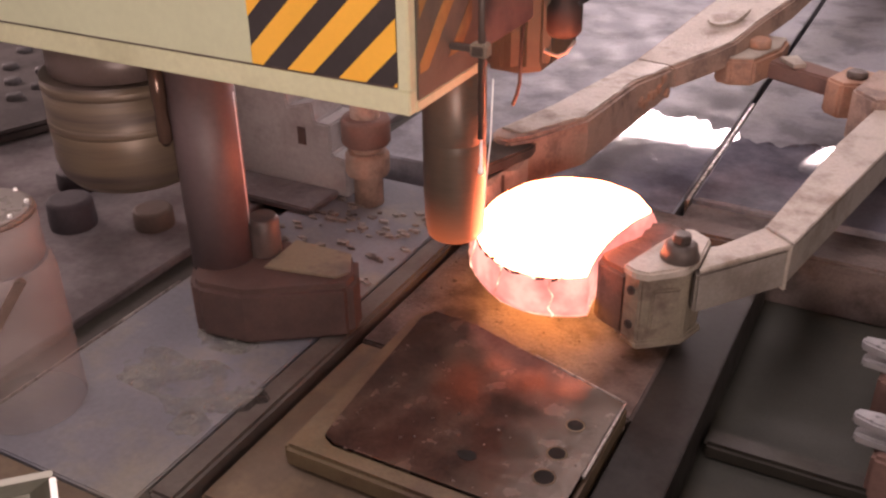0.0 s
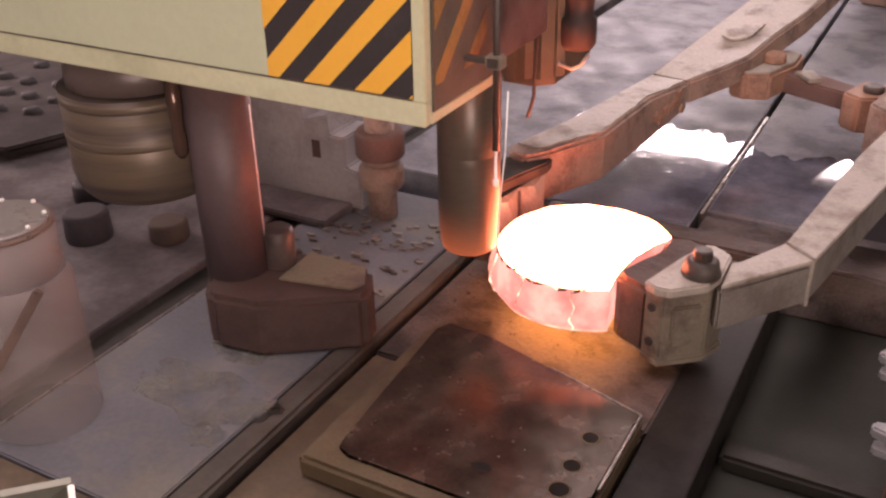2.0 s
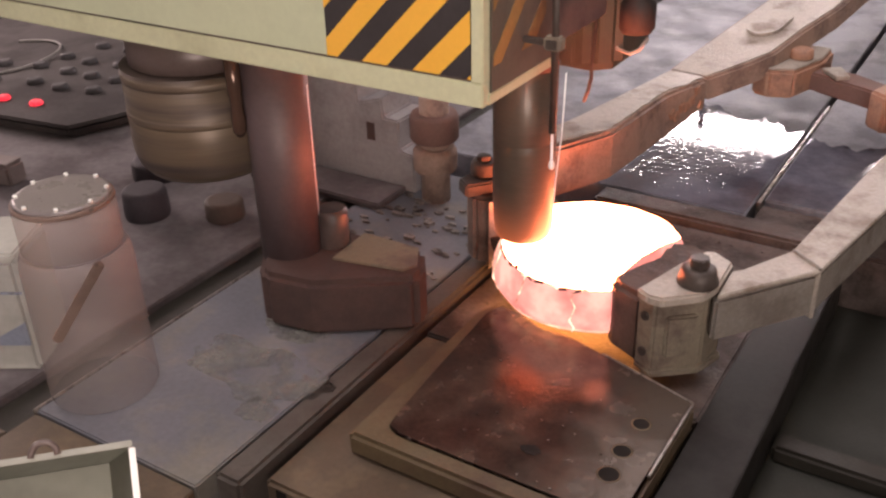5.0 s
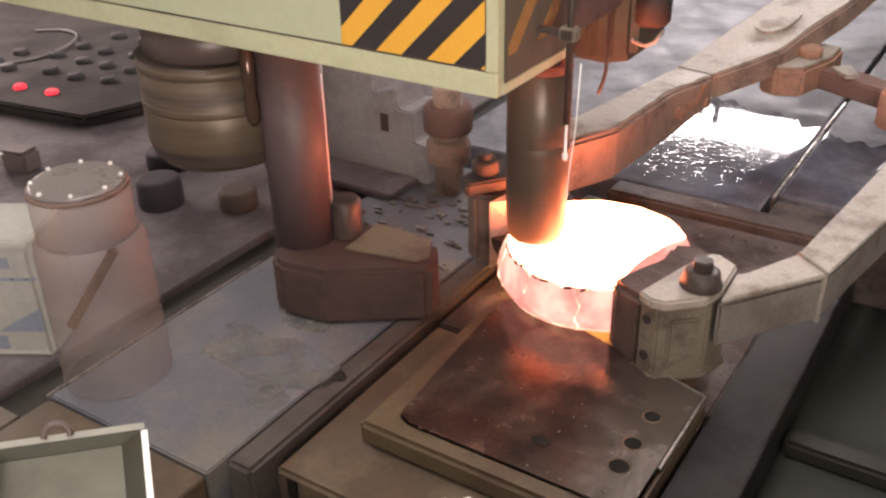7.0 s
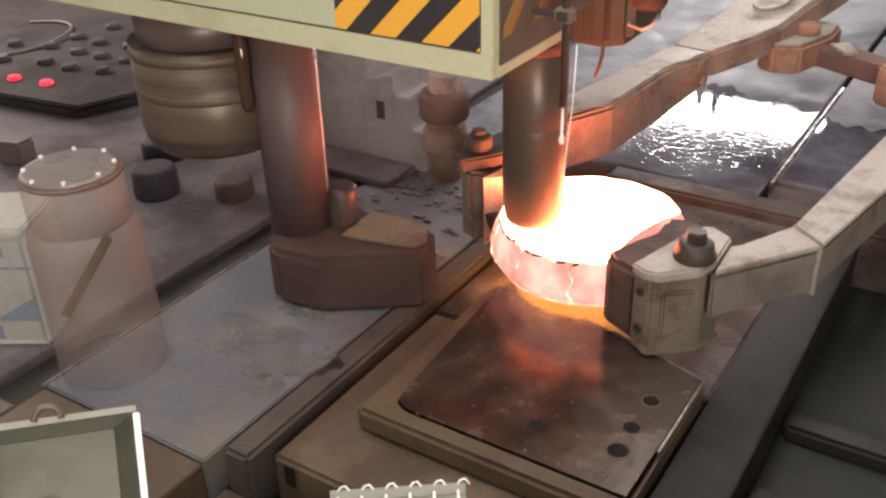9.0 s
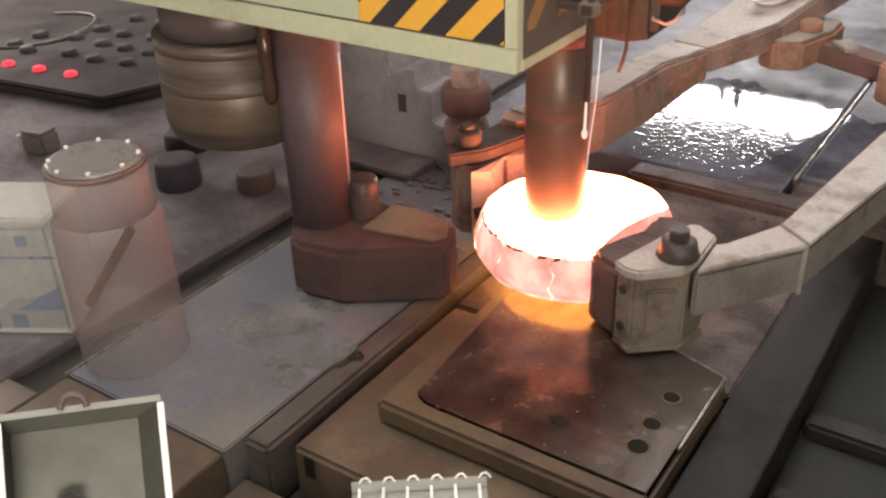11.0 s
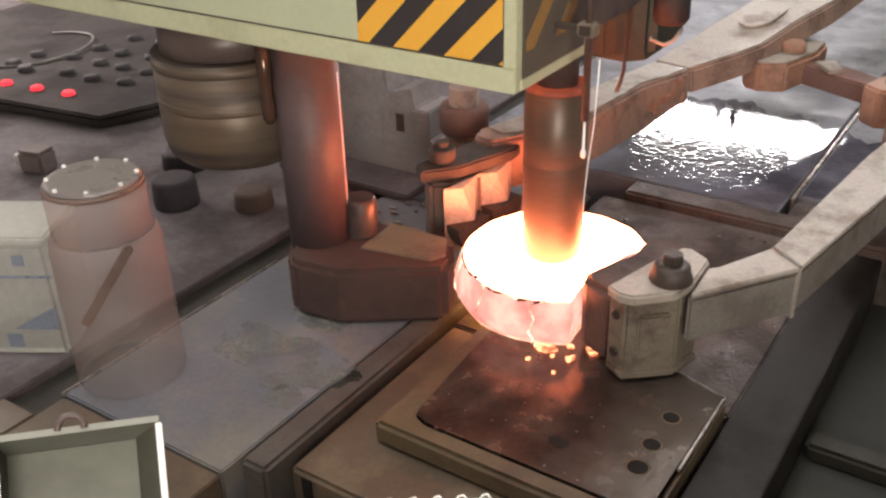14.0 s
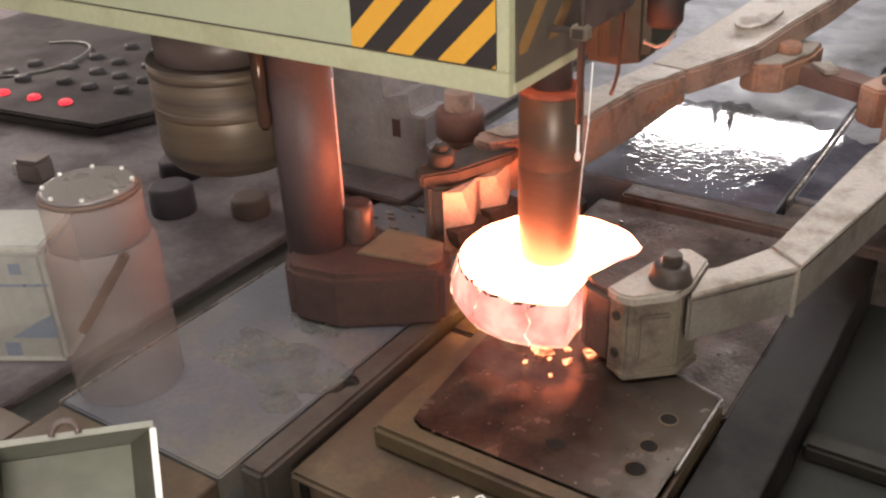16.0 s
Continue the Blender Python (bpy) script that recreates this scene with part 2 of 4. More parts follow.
dark_iron = material("dark_column_iron", (0.12, 0.088, 0.08), 0.42, 0.1, 0.4, 3.0, (0.035, 0.025, 0.024), 0.5, 0.05)
pot_iron = material("dark_base_iron", (0.092, 0.053, 0.046), 0.8, 0.0, 0.5, 4.0, (0.060, 0.036, 0.032), 0.4, 0.08)
flange_iron = material("brown_cast_iron", (0.20, 0.115, 0.097), 0.8, 0.0, 0.5, 4.0, (0.14, 0.082, 0.07), 0.4, 0.08)
brass = material("oily_ram_steel", (0.16, 0.118, 0.082), 0.40, 0.2, 0.5, 1.8, (0.075, 0.056, 0.05), 0.55, 0.03, 12, 1.4, 0.1)
turned_bands(brass, 5.0)
housing = material("grey_housing_paint", (0.36, 0.34, 0.345), 0.6, 0, 0.45, 2.5, (0.25, 0.225, 0.225), 0.5, 0.08, 30, 1.4)
drum_paint = material("beige_drum", (0.47, 0.40, 0.38), 0.55, 0, 0.5, 2.2, (0.34, 0.30, 0.30), 0.45, 0.05, 20, 1.6)
see_through(drum_paint, 0.64)
drum_lid = material("drum_lid", (0.24, 0.21, 0.21), 0.35, 0.1, 0.35, 4.0, (0.34, 0.27, 0.2), 0.4, 0.06)
box_brown = material("brownish_plastic", (0.17, 0.135, 0.125), 0.7, 0, 0.4, 5.0, (0.12, 0.10, 0.095), 0.4, 0.05)
carton_white = material("mirrored_white_box", (0.62, 0.63, 0.57), 0.55, 0, 0.35, 3.0, (0.50, 0.52, 0.48), 0.5, 0.05, 20, 2.0)
see_through(carton_white, 0.6)
carton_blue = material("faded_blue_print", (0.27, 0.32, 0.42), 0.6, 0, 0.4, 6.0, None, 0.3, 0.03)
see_through(carton_blue, 0.5)
desk_grey = material("desk_enamel", (0.080, 0.072, 0.071), 0.8, 0, 0.6, 2.0, (0.05, 0.044, 0.044), 0.5, 0.05)
desk_grey.node_tree.nodes["Principled BSDF"].inputs["Specular IOR Level"].default_value = 0.12
knob_black = material("black_push_button", (0.05, 0.046, 0.05), 0.65)
stub_dark = material("sooty_stub_iron", (0.055, 0.046, 0.055), 0.8, 0, 0.5, 5.0, (0.035, 0.03, 0.035), 0.5, 0.1)
stub_rust = material("rusty_stub_iron", (0.105, 0.075, 0.062), 0.8, 0, 0.5, 5.0, (0.07, 0.05, 0.045), 0.5, 0.1)
sheet = material("galvanised_sheet", (0.36, 0.37, 0.33), 0.45, 0.2, 0.2, 2.0, (0.30, 0.31, 0.28), 0.4, 0.04, 20, 1.0)
housing_sheet = material("dull_grey_sheet", (0.20, 0.21, 0.175), 0.5, 0.1, 0.3, 3.0, (0.15, 0.155, 0.13), 0.45, 0.06, 20, 2.0)
column_gloss = material("sooty_column_steel", (0.108, 0.076, 0.078), 0.52, 0.0, 0.4, 3.0, (0.075, 0.053, 0.055), 0.5, 0.03, 30, 1.5, 0.08)
copper = material("polished_brown_rod", (0.11, 0.066, 0.05), 0.2, 0.5, 0.3, 6.0, (0.08, 0.05, 0.04), 0.4, 0.02, 30, 3.0, 0.04)
# the arm steel again, darkened for the shade on the flanks
arm_side = material("shaded_arm_flank", (0.27, 0.245, 0.22), 0.6, 0.1, 0.55, 7.0, (0.18, 0.155, 0.135), 0.45, 0.3, 45, 3.5)
bracket_rust = material("orange_rust", (0.40, 0.22, 0.15), 0.65, 0.0, 0.5, 8.0, (0.22, 0.13, 0.10), 0.42, 0.3, 45, 5.0)
bright_edge = material("bare_bright_edge", (0.92, 0.92, 0.9), 0.35, 0.0, 0.1, 8.0, None, 0.2, 0.02)
green_box = material("green_machine_paint", (0.028, 0.040, 0.030), 0.6, 0, 0.4, 4, (0.018, 0.022, 0.018), 0.5, 0.08)
hall_wall = material("hall_wall", (0.32, 0.31, 0.29), 0.8, 0, 0.3, 0.7, None, 0.3, 0.05, 12, 0.4)
cable_grey = material("cable_rubber", (0.22, 0.21, 0.2), 0.5)
brown_grip = material("brown_strap", (0.27, 0.18, 0.145), 0.6)
see_through(brown_grip, 0.35)
hot_top = glowing("white_hot_steel", (1.0, 0.235, 0.105), (1.0, 0.225, 0.10), 23.0, 21.0, 3.0, 0.62)
hot_side = glowing("hot_side_steel", (1.0, 0.31, 0.27), (1.0, 0.47, 0.39), 0.50, 0.76, 6.0, 0.50)
hot_under = glowing("hot_underside", (1.0, 0.45, 0.11), (1.0, 0.38, 0.085), 5.5, 4.2, 4.0, 0.55)
beige_top = material("pale_dirty_top", (0.24, 0.20, 0.14), 0.6, 0, 0.4, 5, (0.15, 0.11, 0.09), 0.5, 0.12, 40, 3)
hot_rim = glowing("hot_rim_steel", (1.0, 0.55, 0.38), (1.0, 0.36, 0.27), 1.0, 0.55, 9.0, 0.55)
hot_crack = glowing("crack_line", (1.0, 0.60, 0.42), (0.35, 0.10, 0.06), 1.5, 0.15, 16.0, 0.52)
scale_dark = material("dark_scale", (0.09, 0.04, 0.035), 0.8, 0, 0.4, 20)
ember = glowing("ember", (1.0, 0.42, 0.2), (1.0, 0.2, 0.08), 1.8, 0.4, 30.0, 0.5)
red_lamp = glowing("red_lamp_glow", (1.0, 0.02, 0.05), (1.0, 0.12, 0.15), 0.6, 0.8, 30.0, 0.6)


# ---- building helpers ----
def thing(name, at, label, category, group="", turn=0.0):
    ob = new(name)
    ob.matrix_basis = pose(*at, 0, 0, turn)
    return tagged(ob, label, category, group)


def part(name, bm, mat, parent=None, label=""):
    me = bpy.data.meshes.new(name)
    bmesh.ops.recalc_face_normals(bm, faces=bm.faces)
    bm.to_mesh(me)
    bm.free()
    me.materials.append(mat)
    ob = new(name, me)
    if parent is not None:
        ob.parent = parent
    return tagged(ob, label)


def bevelled(bm, width, steps=2):
    if width:
        bmesh.ops.bevel(bm, geom=[e for e in bm.edges if len(e.link_faces) == 2 and e.calc_face_angle(0) > 0.5], offset=width, segments=steps, affect="EDGES", clamp_overlap=True)
    return bm


def block(x0, x1, y0, y1, z0, z1, bevel=0.006, m=None):
    bm = bmesh.new()
    bmesh.ops.create_cube(bm, size=1.0)
    bmesh.ops.transform(bm, matrix=Matrix.Translation(((x0 + x1) / 2, (y0 + y1) / 2, (z0 + z1) / 2)) @ Matrix.Diagonal((x1 - x0, y1 - y0, z1 - z0, 1)), verts=bm.verts)
    bevelled(bm, bevel)
    if m is not None:
        bmesh.ops.transform(bm, matrix=m, verts=bm.verts)
    return bm


def prism(points, z0, z1, bevel=0.008, m=None):
    bm = bmesh.new()
    low = [bm.verts.new((x, y, z0)) for x, y in points]
    high = [bm.verts.new((x, y, z1)) for x, y in points]
    k = len(points)
    bm.faces.new(low[::-1])
    bm.faces.new(high)
    for i in range(k):
        bm.faces.new((low[i], low[(i + 1) % k], high[(i + 1) % k], high[i]))
    bmesh.ops.recalc_face_normals(bm, faces=bm.faces)
    bevelled(bm, bevel)
    if m is not None:
        bmesh.ops.transform(bm, matrix=m, verts=bm.verts)
    return bm


def lathe(profile, sides=48, x=0.0, y=0.0, ends=True):
    """A turned solid from (radius, height) pairs, closed at both ends or left open."""
    bm = bmesh.new()
    rings = [[bm.verts.new((x + r * math.cos(2 * math.pi * i / sides), y + r * math.sin(2 * math.pi * i / sides), z)) for i in range(sides)] for r, z in profile]
    for a, b in zip(rings, rings[1:]):
        for i in range(sides):
            f = bm.faces.new((a[i], a[(i + 1) % sides], b[(i + 1) % sides], b[i]))
            f.smooth = True
    if ends:
        bm.faces.new(rings[0][::-1])
        bm.faces.new(rings[-1])
    return bm


def tube(path, radius, sides=8):
    """A round bar or cable along a list of points."""
    bm = bmesh.new()
    rings = []
    pts = [Vector(p) for p in path]
    for i, p in enumerate(pts):
        d = (pts[min(i + 1, len(pts) - 1)] - pts[max(i - 1, 0)]).normalized()
        u = d.orthogonal().normalized() if i == 0 else (u - d * u.dot(d)).normalized()
        v = d.cross(u)
        rings.append([bm.verts.new(p + radius * (math.cos(2 * math.pi * k / sides) * u + math.sin(2 * math.pi * k / sides) * v)) for k in range(sides)])
    for a, b in zip(rings, rings[1:]):
        for k in range(sides):
            bm.faces.new((a[k], a[(k + 1) % sides], b[(k + 1) % sides], b[k])).smooth = True
    bm.faces.new(rings[0][::-1])
    bm.faces.new(rings[-1])
    return bm


def hexagon(radius, z0, z1, x=0.0, y=0.0, bevel=0.006):
    return prism([(x + radius * math.cos(math.pi * i / 3), y + radius * math.sin(math.pi * i / 3)) for i in range(6)], z0, z1, bevel)


def setting(name, bm, mat, label="", category=""):
    return tagged(part(name, bm, mat), label, category, "", "structure")


# ---- the hall ----
def hall():
    setting("ground", block(-40, 40, -40, 60, -0.60, -0.35, 0), pit_dark, "dark oily concrete floor of the forge pit", "floor")
    x0, x1, y0, y1, top = -14, 12, -7, 16, 9.5
    setting("wall_south", block(x0, x1, y0 - 0.3, y0, -0.35, top, 0), hall_wall, "plain grey plastered hall wall", "wall")
    setting("wall_west", block(x0 - 0.3, x0, y0, y1, -0.35, top, 0), hall_wall, "plain grey plastered hall wall", "wall")
    setting("wall_east", block(x1, x1 + 0.3, y0, y1, -0.35, top, 0), hall_wall, "plain grey plastered hall wall", "wall")
    # north wall with one band of windows
    wx0, wx1, wz0, wz1 = -6.4, -1.0, 3.30, 3.74
    setting("wall_north", block(x0, x1, y1, y1 + 0.3, -0.35, wz0, 0), hall_wall, "plain grey hall wall below the windows", "wall")
    setting("wall_north_top", block(x0, x1, y1, y1 + 0.3, wz1, top, 0), hall_wall, "plain grey hall wall above the windows", "wall")
    setting("wall_north_left", block(x0, wx0, y1, y1 + 0.3, wz0, wz1, 0), hall_wall, "plain grey hall wall beside the windows", "wall")
    setting("wall_north_right", block(wx1, x1, y1, y1 + 0.3, wz0, wz1, 0), hall_wall, "plain grey hall wall beside the windows", "wall")
    for x, half in ((-4.9, 0.06), (-4.62, 0.06), (-3.6, 0.015)):
        setting("window_post", block(x - half, x + half, y1 + 0.02, y1 + 0.2, wz0, wz1, 0), dark_iron, "dark steel window post", "window")
    setting("window_pier", block(-2.72, -2.25, y1, y1 + 0.3, wz0, wz1, 0), hall_wall, "plain grey pier between the windows", "wall")
    # unseen sheet on the closed west wall, added to back the fill lamp
    setting("fill_lamp_backing", block(-13.99, -13.95, 1.9, 8.1, 1.9, 4.5, 0), sheet, "pale sheet added behind the west fill lamp", "window")
    # unseen block that keeps the lamp behind the camera off the pit
    setting("platform", block(0.15, 4.5, -6.2, 0.45, -0.35, 1.15, 0.02), hall_wall, "plain grey platform block added out of view to shade the pit", "platform")
    setting("ceiling", block(x0, x1, y0, y1, top, top + 0.2, 0), hall_wall, "plain hall roof", "ceiling")


hall()
daylight("window_lamp", (-3.7, 16.12, 3.52), (-2.9, 6.0, 1.5), 5.3, 0.42, 260, (0.92, 0.96, 1.0))


# ---- floor plates round the press ----
def water_film(x0, x1, y0, y1, z, seed):
    """A shallow puddle: straight along the plate edges, uneven on its far side."""
    k = 40
    far = [(x1 + (x0 - x1) * i / k, y1 + 0.3 * noise.noise((seed, 5.0 * i / k, 0.3)) + 0.12 * noise.noise((seed, 17.0 * i / k, 2.3))) for i in range(k + 1)]
    setting("water_film", prism([(x0, y0), (x1, y0)] + far, z - 0.002, z + 0.004, 0), wet, "dark rippled puddle mirroring the windows", "water")


def floor_plates():
    setting("floor_plate", block(-3.66, -2.60, 2.06, 5.4, -0.35, 0.0, 0.008), grey_plate, "blue-grey worn steel floor plate with pale patches", "floor plate")
    setting("floor_beam", block(-2.592, -2.44, 2.16, 5.4, -0.35, 0.004, 0.02), beam_steel, "brownish grey steel beam along the press bed", "floor beam")
    setting("floor_cross", block(-3.90, -3.665, -7, 1.89, -0.35, -0.012, 0.006), brown_plate, "oily brown filler plate", "floor")
    setting("floor_west", block(-14, -3.905, -7, 16, -0.35, -0.01, 0.008), pink_plate, "dusty pinkish grey hall floor", "floor")
    setting("floor_near", block(-3.655, -2.60, -7, 2.052, -0.35, -0.012, 0.006), brown_plate, "oily brown floor in front of the press", "floor")
    setting("floor_front", block(-2.595, -0.89, -7, 2.15, -0.35, -0.22, 0.01), brown_plate, "oily brown floor below the press bed", "floor")
    setting("press_bed", block(-2.40, -0.90, 2.27, 3.60, -0.35, -0.034, 0.02), brown_plate, "rust-brown steel bed plate under the die", "press bed")
    for x in (-2.33, -2.02):
        setting("bed_slot", block(x, x + 0.06, 2.262, 2.268, -0.17, -0.055, 0.004), hole_dark, "dark slot in the bed's front face", "slot")
    setting("press_bed_back", block(-2.40, -0.885, 3.605, 5.50, -0.35, -0.03, 0.012), bed_plate, "dark press bed plate covered with scale", "press bed")
    setting("floor_strip", block(-0.883, -0.60, 0.8, 5.50, -0.35, -0.034, 0.006), right_plate, "worn grey steel strip beside the die", "floor strip")
    setting("floor_sill", block(-2.26, 2.0, 5.51, 5.72, -0.35, 0.03, 0.02), bed_plate, "dark steel sill before the wet plates", "floor sill")
    setting("wet_floor_plate", block(-3.75, -1.30, 5.77, 16, -0.35, 0.0, 0.01), dry_steel, "blue-grey worn steel floor plate", "floor plate")
    setting("wet_floor_plate", block(-1.25, 12, 6.06, 16, -0.35, 0.004, 0.01), dry_steel, "blue-grey worn steel floor plate with a bright edge", "floor plate")
    water_film(-2.74, -1.312, 5.79, 7.55, 0.0, 1)
    water_film(-1.235, 0.2, 6.08, 7.3, 0.004, 2)
    setting("wet_floor_ledge", block(-1.25, 12, 5.74, 6.05, -0.35, -0.03, 0.008), bed_plate, "dark ledge before the wet plate", "floor ledge")
    setting("plate_edge", block(-1.280, -1.254, 5.99, 8.1, -0.3, 0.010, 0.003), worn_edge, "bright worn steel joint strip between wet plates", "joint strip")
    setting("floor_channel", block(-3.90, -3.665, 1.9, 9.0, -0.35, -0.05, 0.01), rail_grease, "dark greasy channel between floor plates", "floor channel")
    # glints along the plate's edge, put in as a pale strip
    setting("channel_edge", block(-3.676, -3.664, 2.05, 3.6, -0.3, 0.004, 0.003), worn_edge, "pale strip that stands for glints on the floor plate's edge", "plate edge")
    for cx, cy, rx, ry, seed in ((-2.95, 2.86, 0.42, 0.20, 3), (-3.02, 3.25, 0.20, 0.12, 8), (-2.72, 2.60, 0.10, 0.09, 5)):
        stain = [(cx + rx * math.cos(a) * (1 + 0.4 * noise.noise((2 * math.cos(a), 2 * math.sin(a), seed))), cy + ry * math.sin(a) * (1 + 0.5 * noise.noise((2 * math.cos(a), 2 * math.sin(a), seed + 4)))) for a in [2 * math.pi * i / 40 for i in range(40)]]
        setting("floor_patch", prism(stain, 0.0005, 0.004, 0), pale_patch, "pale beige patch on the floor plate", "stain")
    for y0, y1 in ((3.88, 4.02), (3.30, 3.42)):
        setting("pit_rail", block(-0.585, 3.0, y0, y1, -0.35, -0.255, 0.02), rail_grease, "greasy steel rail in the pit", "rail")


floor_plates()


# ---- die plate ----
def die_plate():
    """A thick plate whose rear edge runs askew under the billet."""
    d = thing("die_plate", (-2.18, 2.60, -0.034), "thick dark red-brown wet steel die plate with bolt holes", "die")
    rim = [(0.0, 0.0), (1.285, -0.01), (1.285, 0.975), (0.36, 1.262), (0.06, 1.29), (0.0, 1.20)]
    part("plate", prism(rim, 0.0, 0.122, 0.022), die_side, d, "greased ochre plate edges")
    part("face", prism([(0.13, 0.19), (0.145, 0.125), (0.21, 0.095), (1.270, 0.085), (1.272, 0.965), (0.355, 1.248), (0.10, 1.268), (0.06, 1.18), (0.10, 0.55)], 0.116, 0.134, 0.010), die_top, d)
    part("worn_edge", block(1.268, 1.280, 0.40, 0.962, 0.118, 0.1355, 0.003), worn_edge, d, "shiny worn edge")
    along = Matrix.Translation((1.277, 0.968, 0)) @ Matrix.Rotation(math.atan2(0.287, -0.925), 4, "Z")
    part("worn_edge", block(0.0, 0.55, -0.003, 0.008, 0.118, 0.1355, 0.003, along), worn_edge, d, "shiny worn edge")
    for x, y, r in ((1.124, 0.70, 0.037), (1.12, 0.487, 0.039), (1.127, 0.323, 0.044)):
        part("bolt_hole", lathe([(r, 0.130), (r, 0.1362)], 24, x, y), hole_dark, d)
        part("hole_rim", lathe([(r + 0.009, 0.128), (r + 0.008, 0.1352), (r, 0.1356)], 24, x, y), die_side, d, "greased rim of the hole")
    chip = [(0.774 + r * math.cos(a), 0.30 + 0.7 * r * math.sin(a)) for a, r in ((0.0, 0.05), (0.7, 0.044), (1.5, 0.05), (2.3, 0.041), (3.1, 0.054), (3.9, 0.045), (4.7, 0.047), (5.5, 0.049))]
    part("chipped_hole", prism(chip, 0.130, 0.1362, 0), hole_dark, d, "ragged chipped hole")
    return d


die_plate()


# ---- press head: the cream cover with the hazard panel ----
def clipped_stripe(u0, width, x0, x1, z0, z1):
    """A slanting stripe u0 <= x - z < u0 + width, cut to the panel."""
    pts = [(u0 + z0, z0), (u0 + width + z0, z0), (u0 + width + z1, z1), (u0 + z1, z1)]
    for side in (0, 1):
        lim, keep = (x0, 1) if side == 0 else (x1, -1)
        out = []
        for a, b in zip(pts, pts[1:] + pts[:1]):
            ina, inb = keep * (a[0] - lim) >= 0, keep * (b[0] - lim) >= 0
            if ina:
                out.append(a)
            if ina != inb:
                t = (lim - a[0]) / (b[0] - a[0])
                out.append((lim, a[1] + t * (b[1] - a[1])))
        pts = out
        if not pts:
            break
    return pts


def press_head():
    h = thing("forging_press", (-1.823, 3.22, 1.482), "cream-painted press head cover with orange and black hazard stripes", "forging press")
    part("cover", block(-5.0, -0.005, 0.012, 0.63, 0.02, 2.2, 0.008), cream, h)
    part("ram_block", block(-3.2, -0.03, 0.64, 1.35, 0.06, 2.2, 0.02), dark_iron, h, "dark ram block behind the cover")
    part("bottom_frame", block(-5.0, 0.0, 0.0, 0.05, 0.0, 0.104, 0.006), cream_edge, h, "cream bottom frame rail")
    part("corner_post", block(-0.055, 0.0, 0.0, 0.06, 0.106, 2.2, 0.006), cream_edge, h)
    part("lip", block(-5.0, -0.06, 0.004, 0.011, 0.106, 0.113, 0.001), dark_iron, h)
    part("side_cover", block(-0.003, 0.006, 0.062, 0.62, 0.05, 2.2, 0.002), side_glass, h, "dark side cover")
    part("side_frame", block(-0.05, 0.004, 0.052, 0.63, 0.0, 0.048, 0.004), cream_edge, h)
    x0, x1, z0, z1 = -0.795, -0.058, 0.114, 1.1
    part("stripe_field", block(x0, x1, 0.006, 0.0115, z0, z1, 0.001), black, h, "black hazard panel")
    turn = Matrix(((1, 0, 0, 0), (0, 0, -1, 0.006), (0, 1, 0, 0), (0, 0, 0, 1)))
    for i in range(-4, 8):
        p = clipped_stripe(-0.721 + 0.264 * i, 0.132, x0 + 0.001, x1 - 0.001, z0 + 0.001, z1 - 0.001)
        if len(p) > 2:
            part("stripe", prism(p, 0.0, 0.003, 0, turn), orange, h, "orange hazard stripe")
    # the stripes mirrored in the side cover, put on as dull orange plates
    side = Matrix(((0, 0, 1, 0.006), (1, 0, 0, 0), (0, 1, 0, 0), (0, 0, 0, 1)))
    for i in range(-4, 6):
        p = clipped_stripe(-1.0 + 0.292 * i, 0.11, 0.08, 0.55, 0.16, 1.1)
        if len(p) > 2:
            part("side_stripe", prism(p, 0.0, 0.002, 0, side), mirror_orange, h, "dull stripe painted as the hazard panel's reflection")
    return h


press_head()


def press_column():
    c = thing("press_column", (-3.22, 3.52, 0.0), "dark shiny round press column on a broad iron base", "press column")
    part("shaft", lathe([(0.17, 0.3), (0.17, 1.45)], 64), column_gloss, c)
    # window highlight along the shaft's right edge, built as a white rod
    part("shaft_highlight", lathe([(0.011, 0.42), (0.011, 1.28)], 12, 0.150, 0.060), highlight_white, c, "thin white rod that stands for the shaft's window highlight")
    part("base", prism([(0.0, -0.29), (0.06, -0.32), (0.34, -0.28), (0.80, 0.04), (0.79, 0.15), (0.66, 0.34), (-0.15, 0.30), (-0.20, 0.0)], 0.0, 0.33, 0.035), pot_iron, c, "dark reddish iron base block")
    part("base_top", prism([(0.29, -0.02), (0.70, 0.06), (0.74, 0.14), (0.64, 0.31), (0.27, 0.31)], 0.331, 0.345, 0.004), beige_top, c, "pale dirty top plate")
    part("stud", lathe([(0.085, 0.33), (0.09, 0.34), (0.09, 0.53), (0.075, 0.555)], 24, 0.185, 0.14), dark_iron, c, "dark round stud")
    return c


press_column()


def highlight_rod():
    # added rod: gives the billet's orange reflection that the ram doesn't get
    r = thing("highlight_rod", (-3.335, 3.345, 1.03), "short polished brown rod added to catch the billet's orange highlight", "guide rod")
    part("rod", lathe([(0.018, 0.0), (0.036, 0.03), (0.038, 0.10), (0.030, 0.18), (0.038, 0.26), (0.038, 0.455)], 32), copper, r)
    return r


highlight_rod()


def press_ram():
    r = thing("press_ram", (-3.86, 3.62, 0.80), "oily brass-toned ram cylinder hanging under the press head", "ram")
    part("barrel", lathe([(0.36, -0.10), (0.40, -0.05), (0.42, 0.03), (0.42, 0.50)], 64), brass, r)
    for z in (0.22, 0.43):
        part("ring", lathe([(0.4205, z), (0.424, z + 0.015), (0.424, z + 0.03), (0.4205, z + 0.045)], 64), brass, r)
    part("gland", lathe([(0.36, 0.502), (0.37, 0.51), (0.37, 0.70)], 48), dark_iron, r, "dark gland above the barrel")
    return r


press_ram()


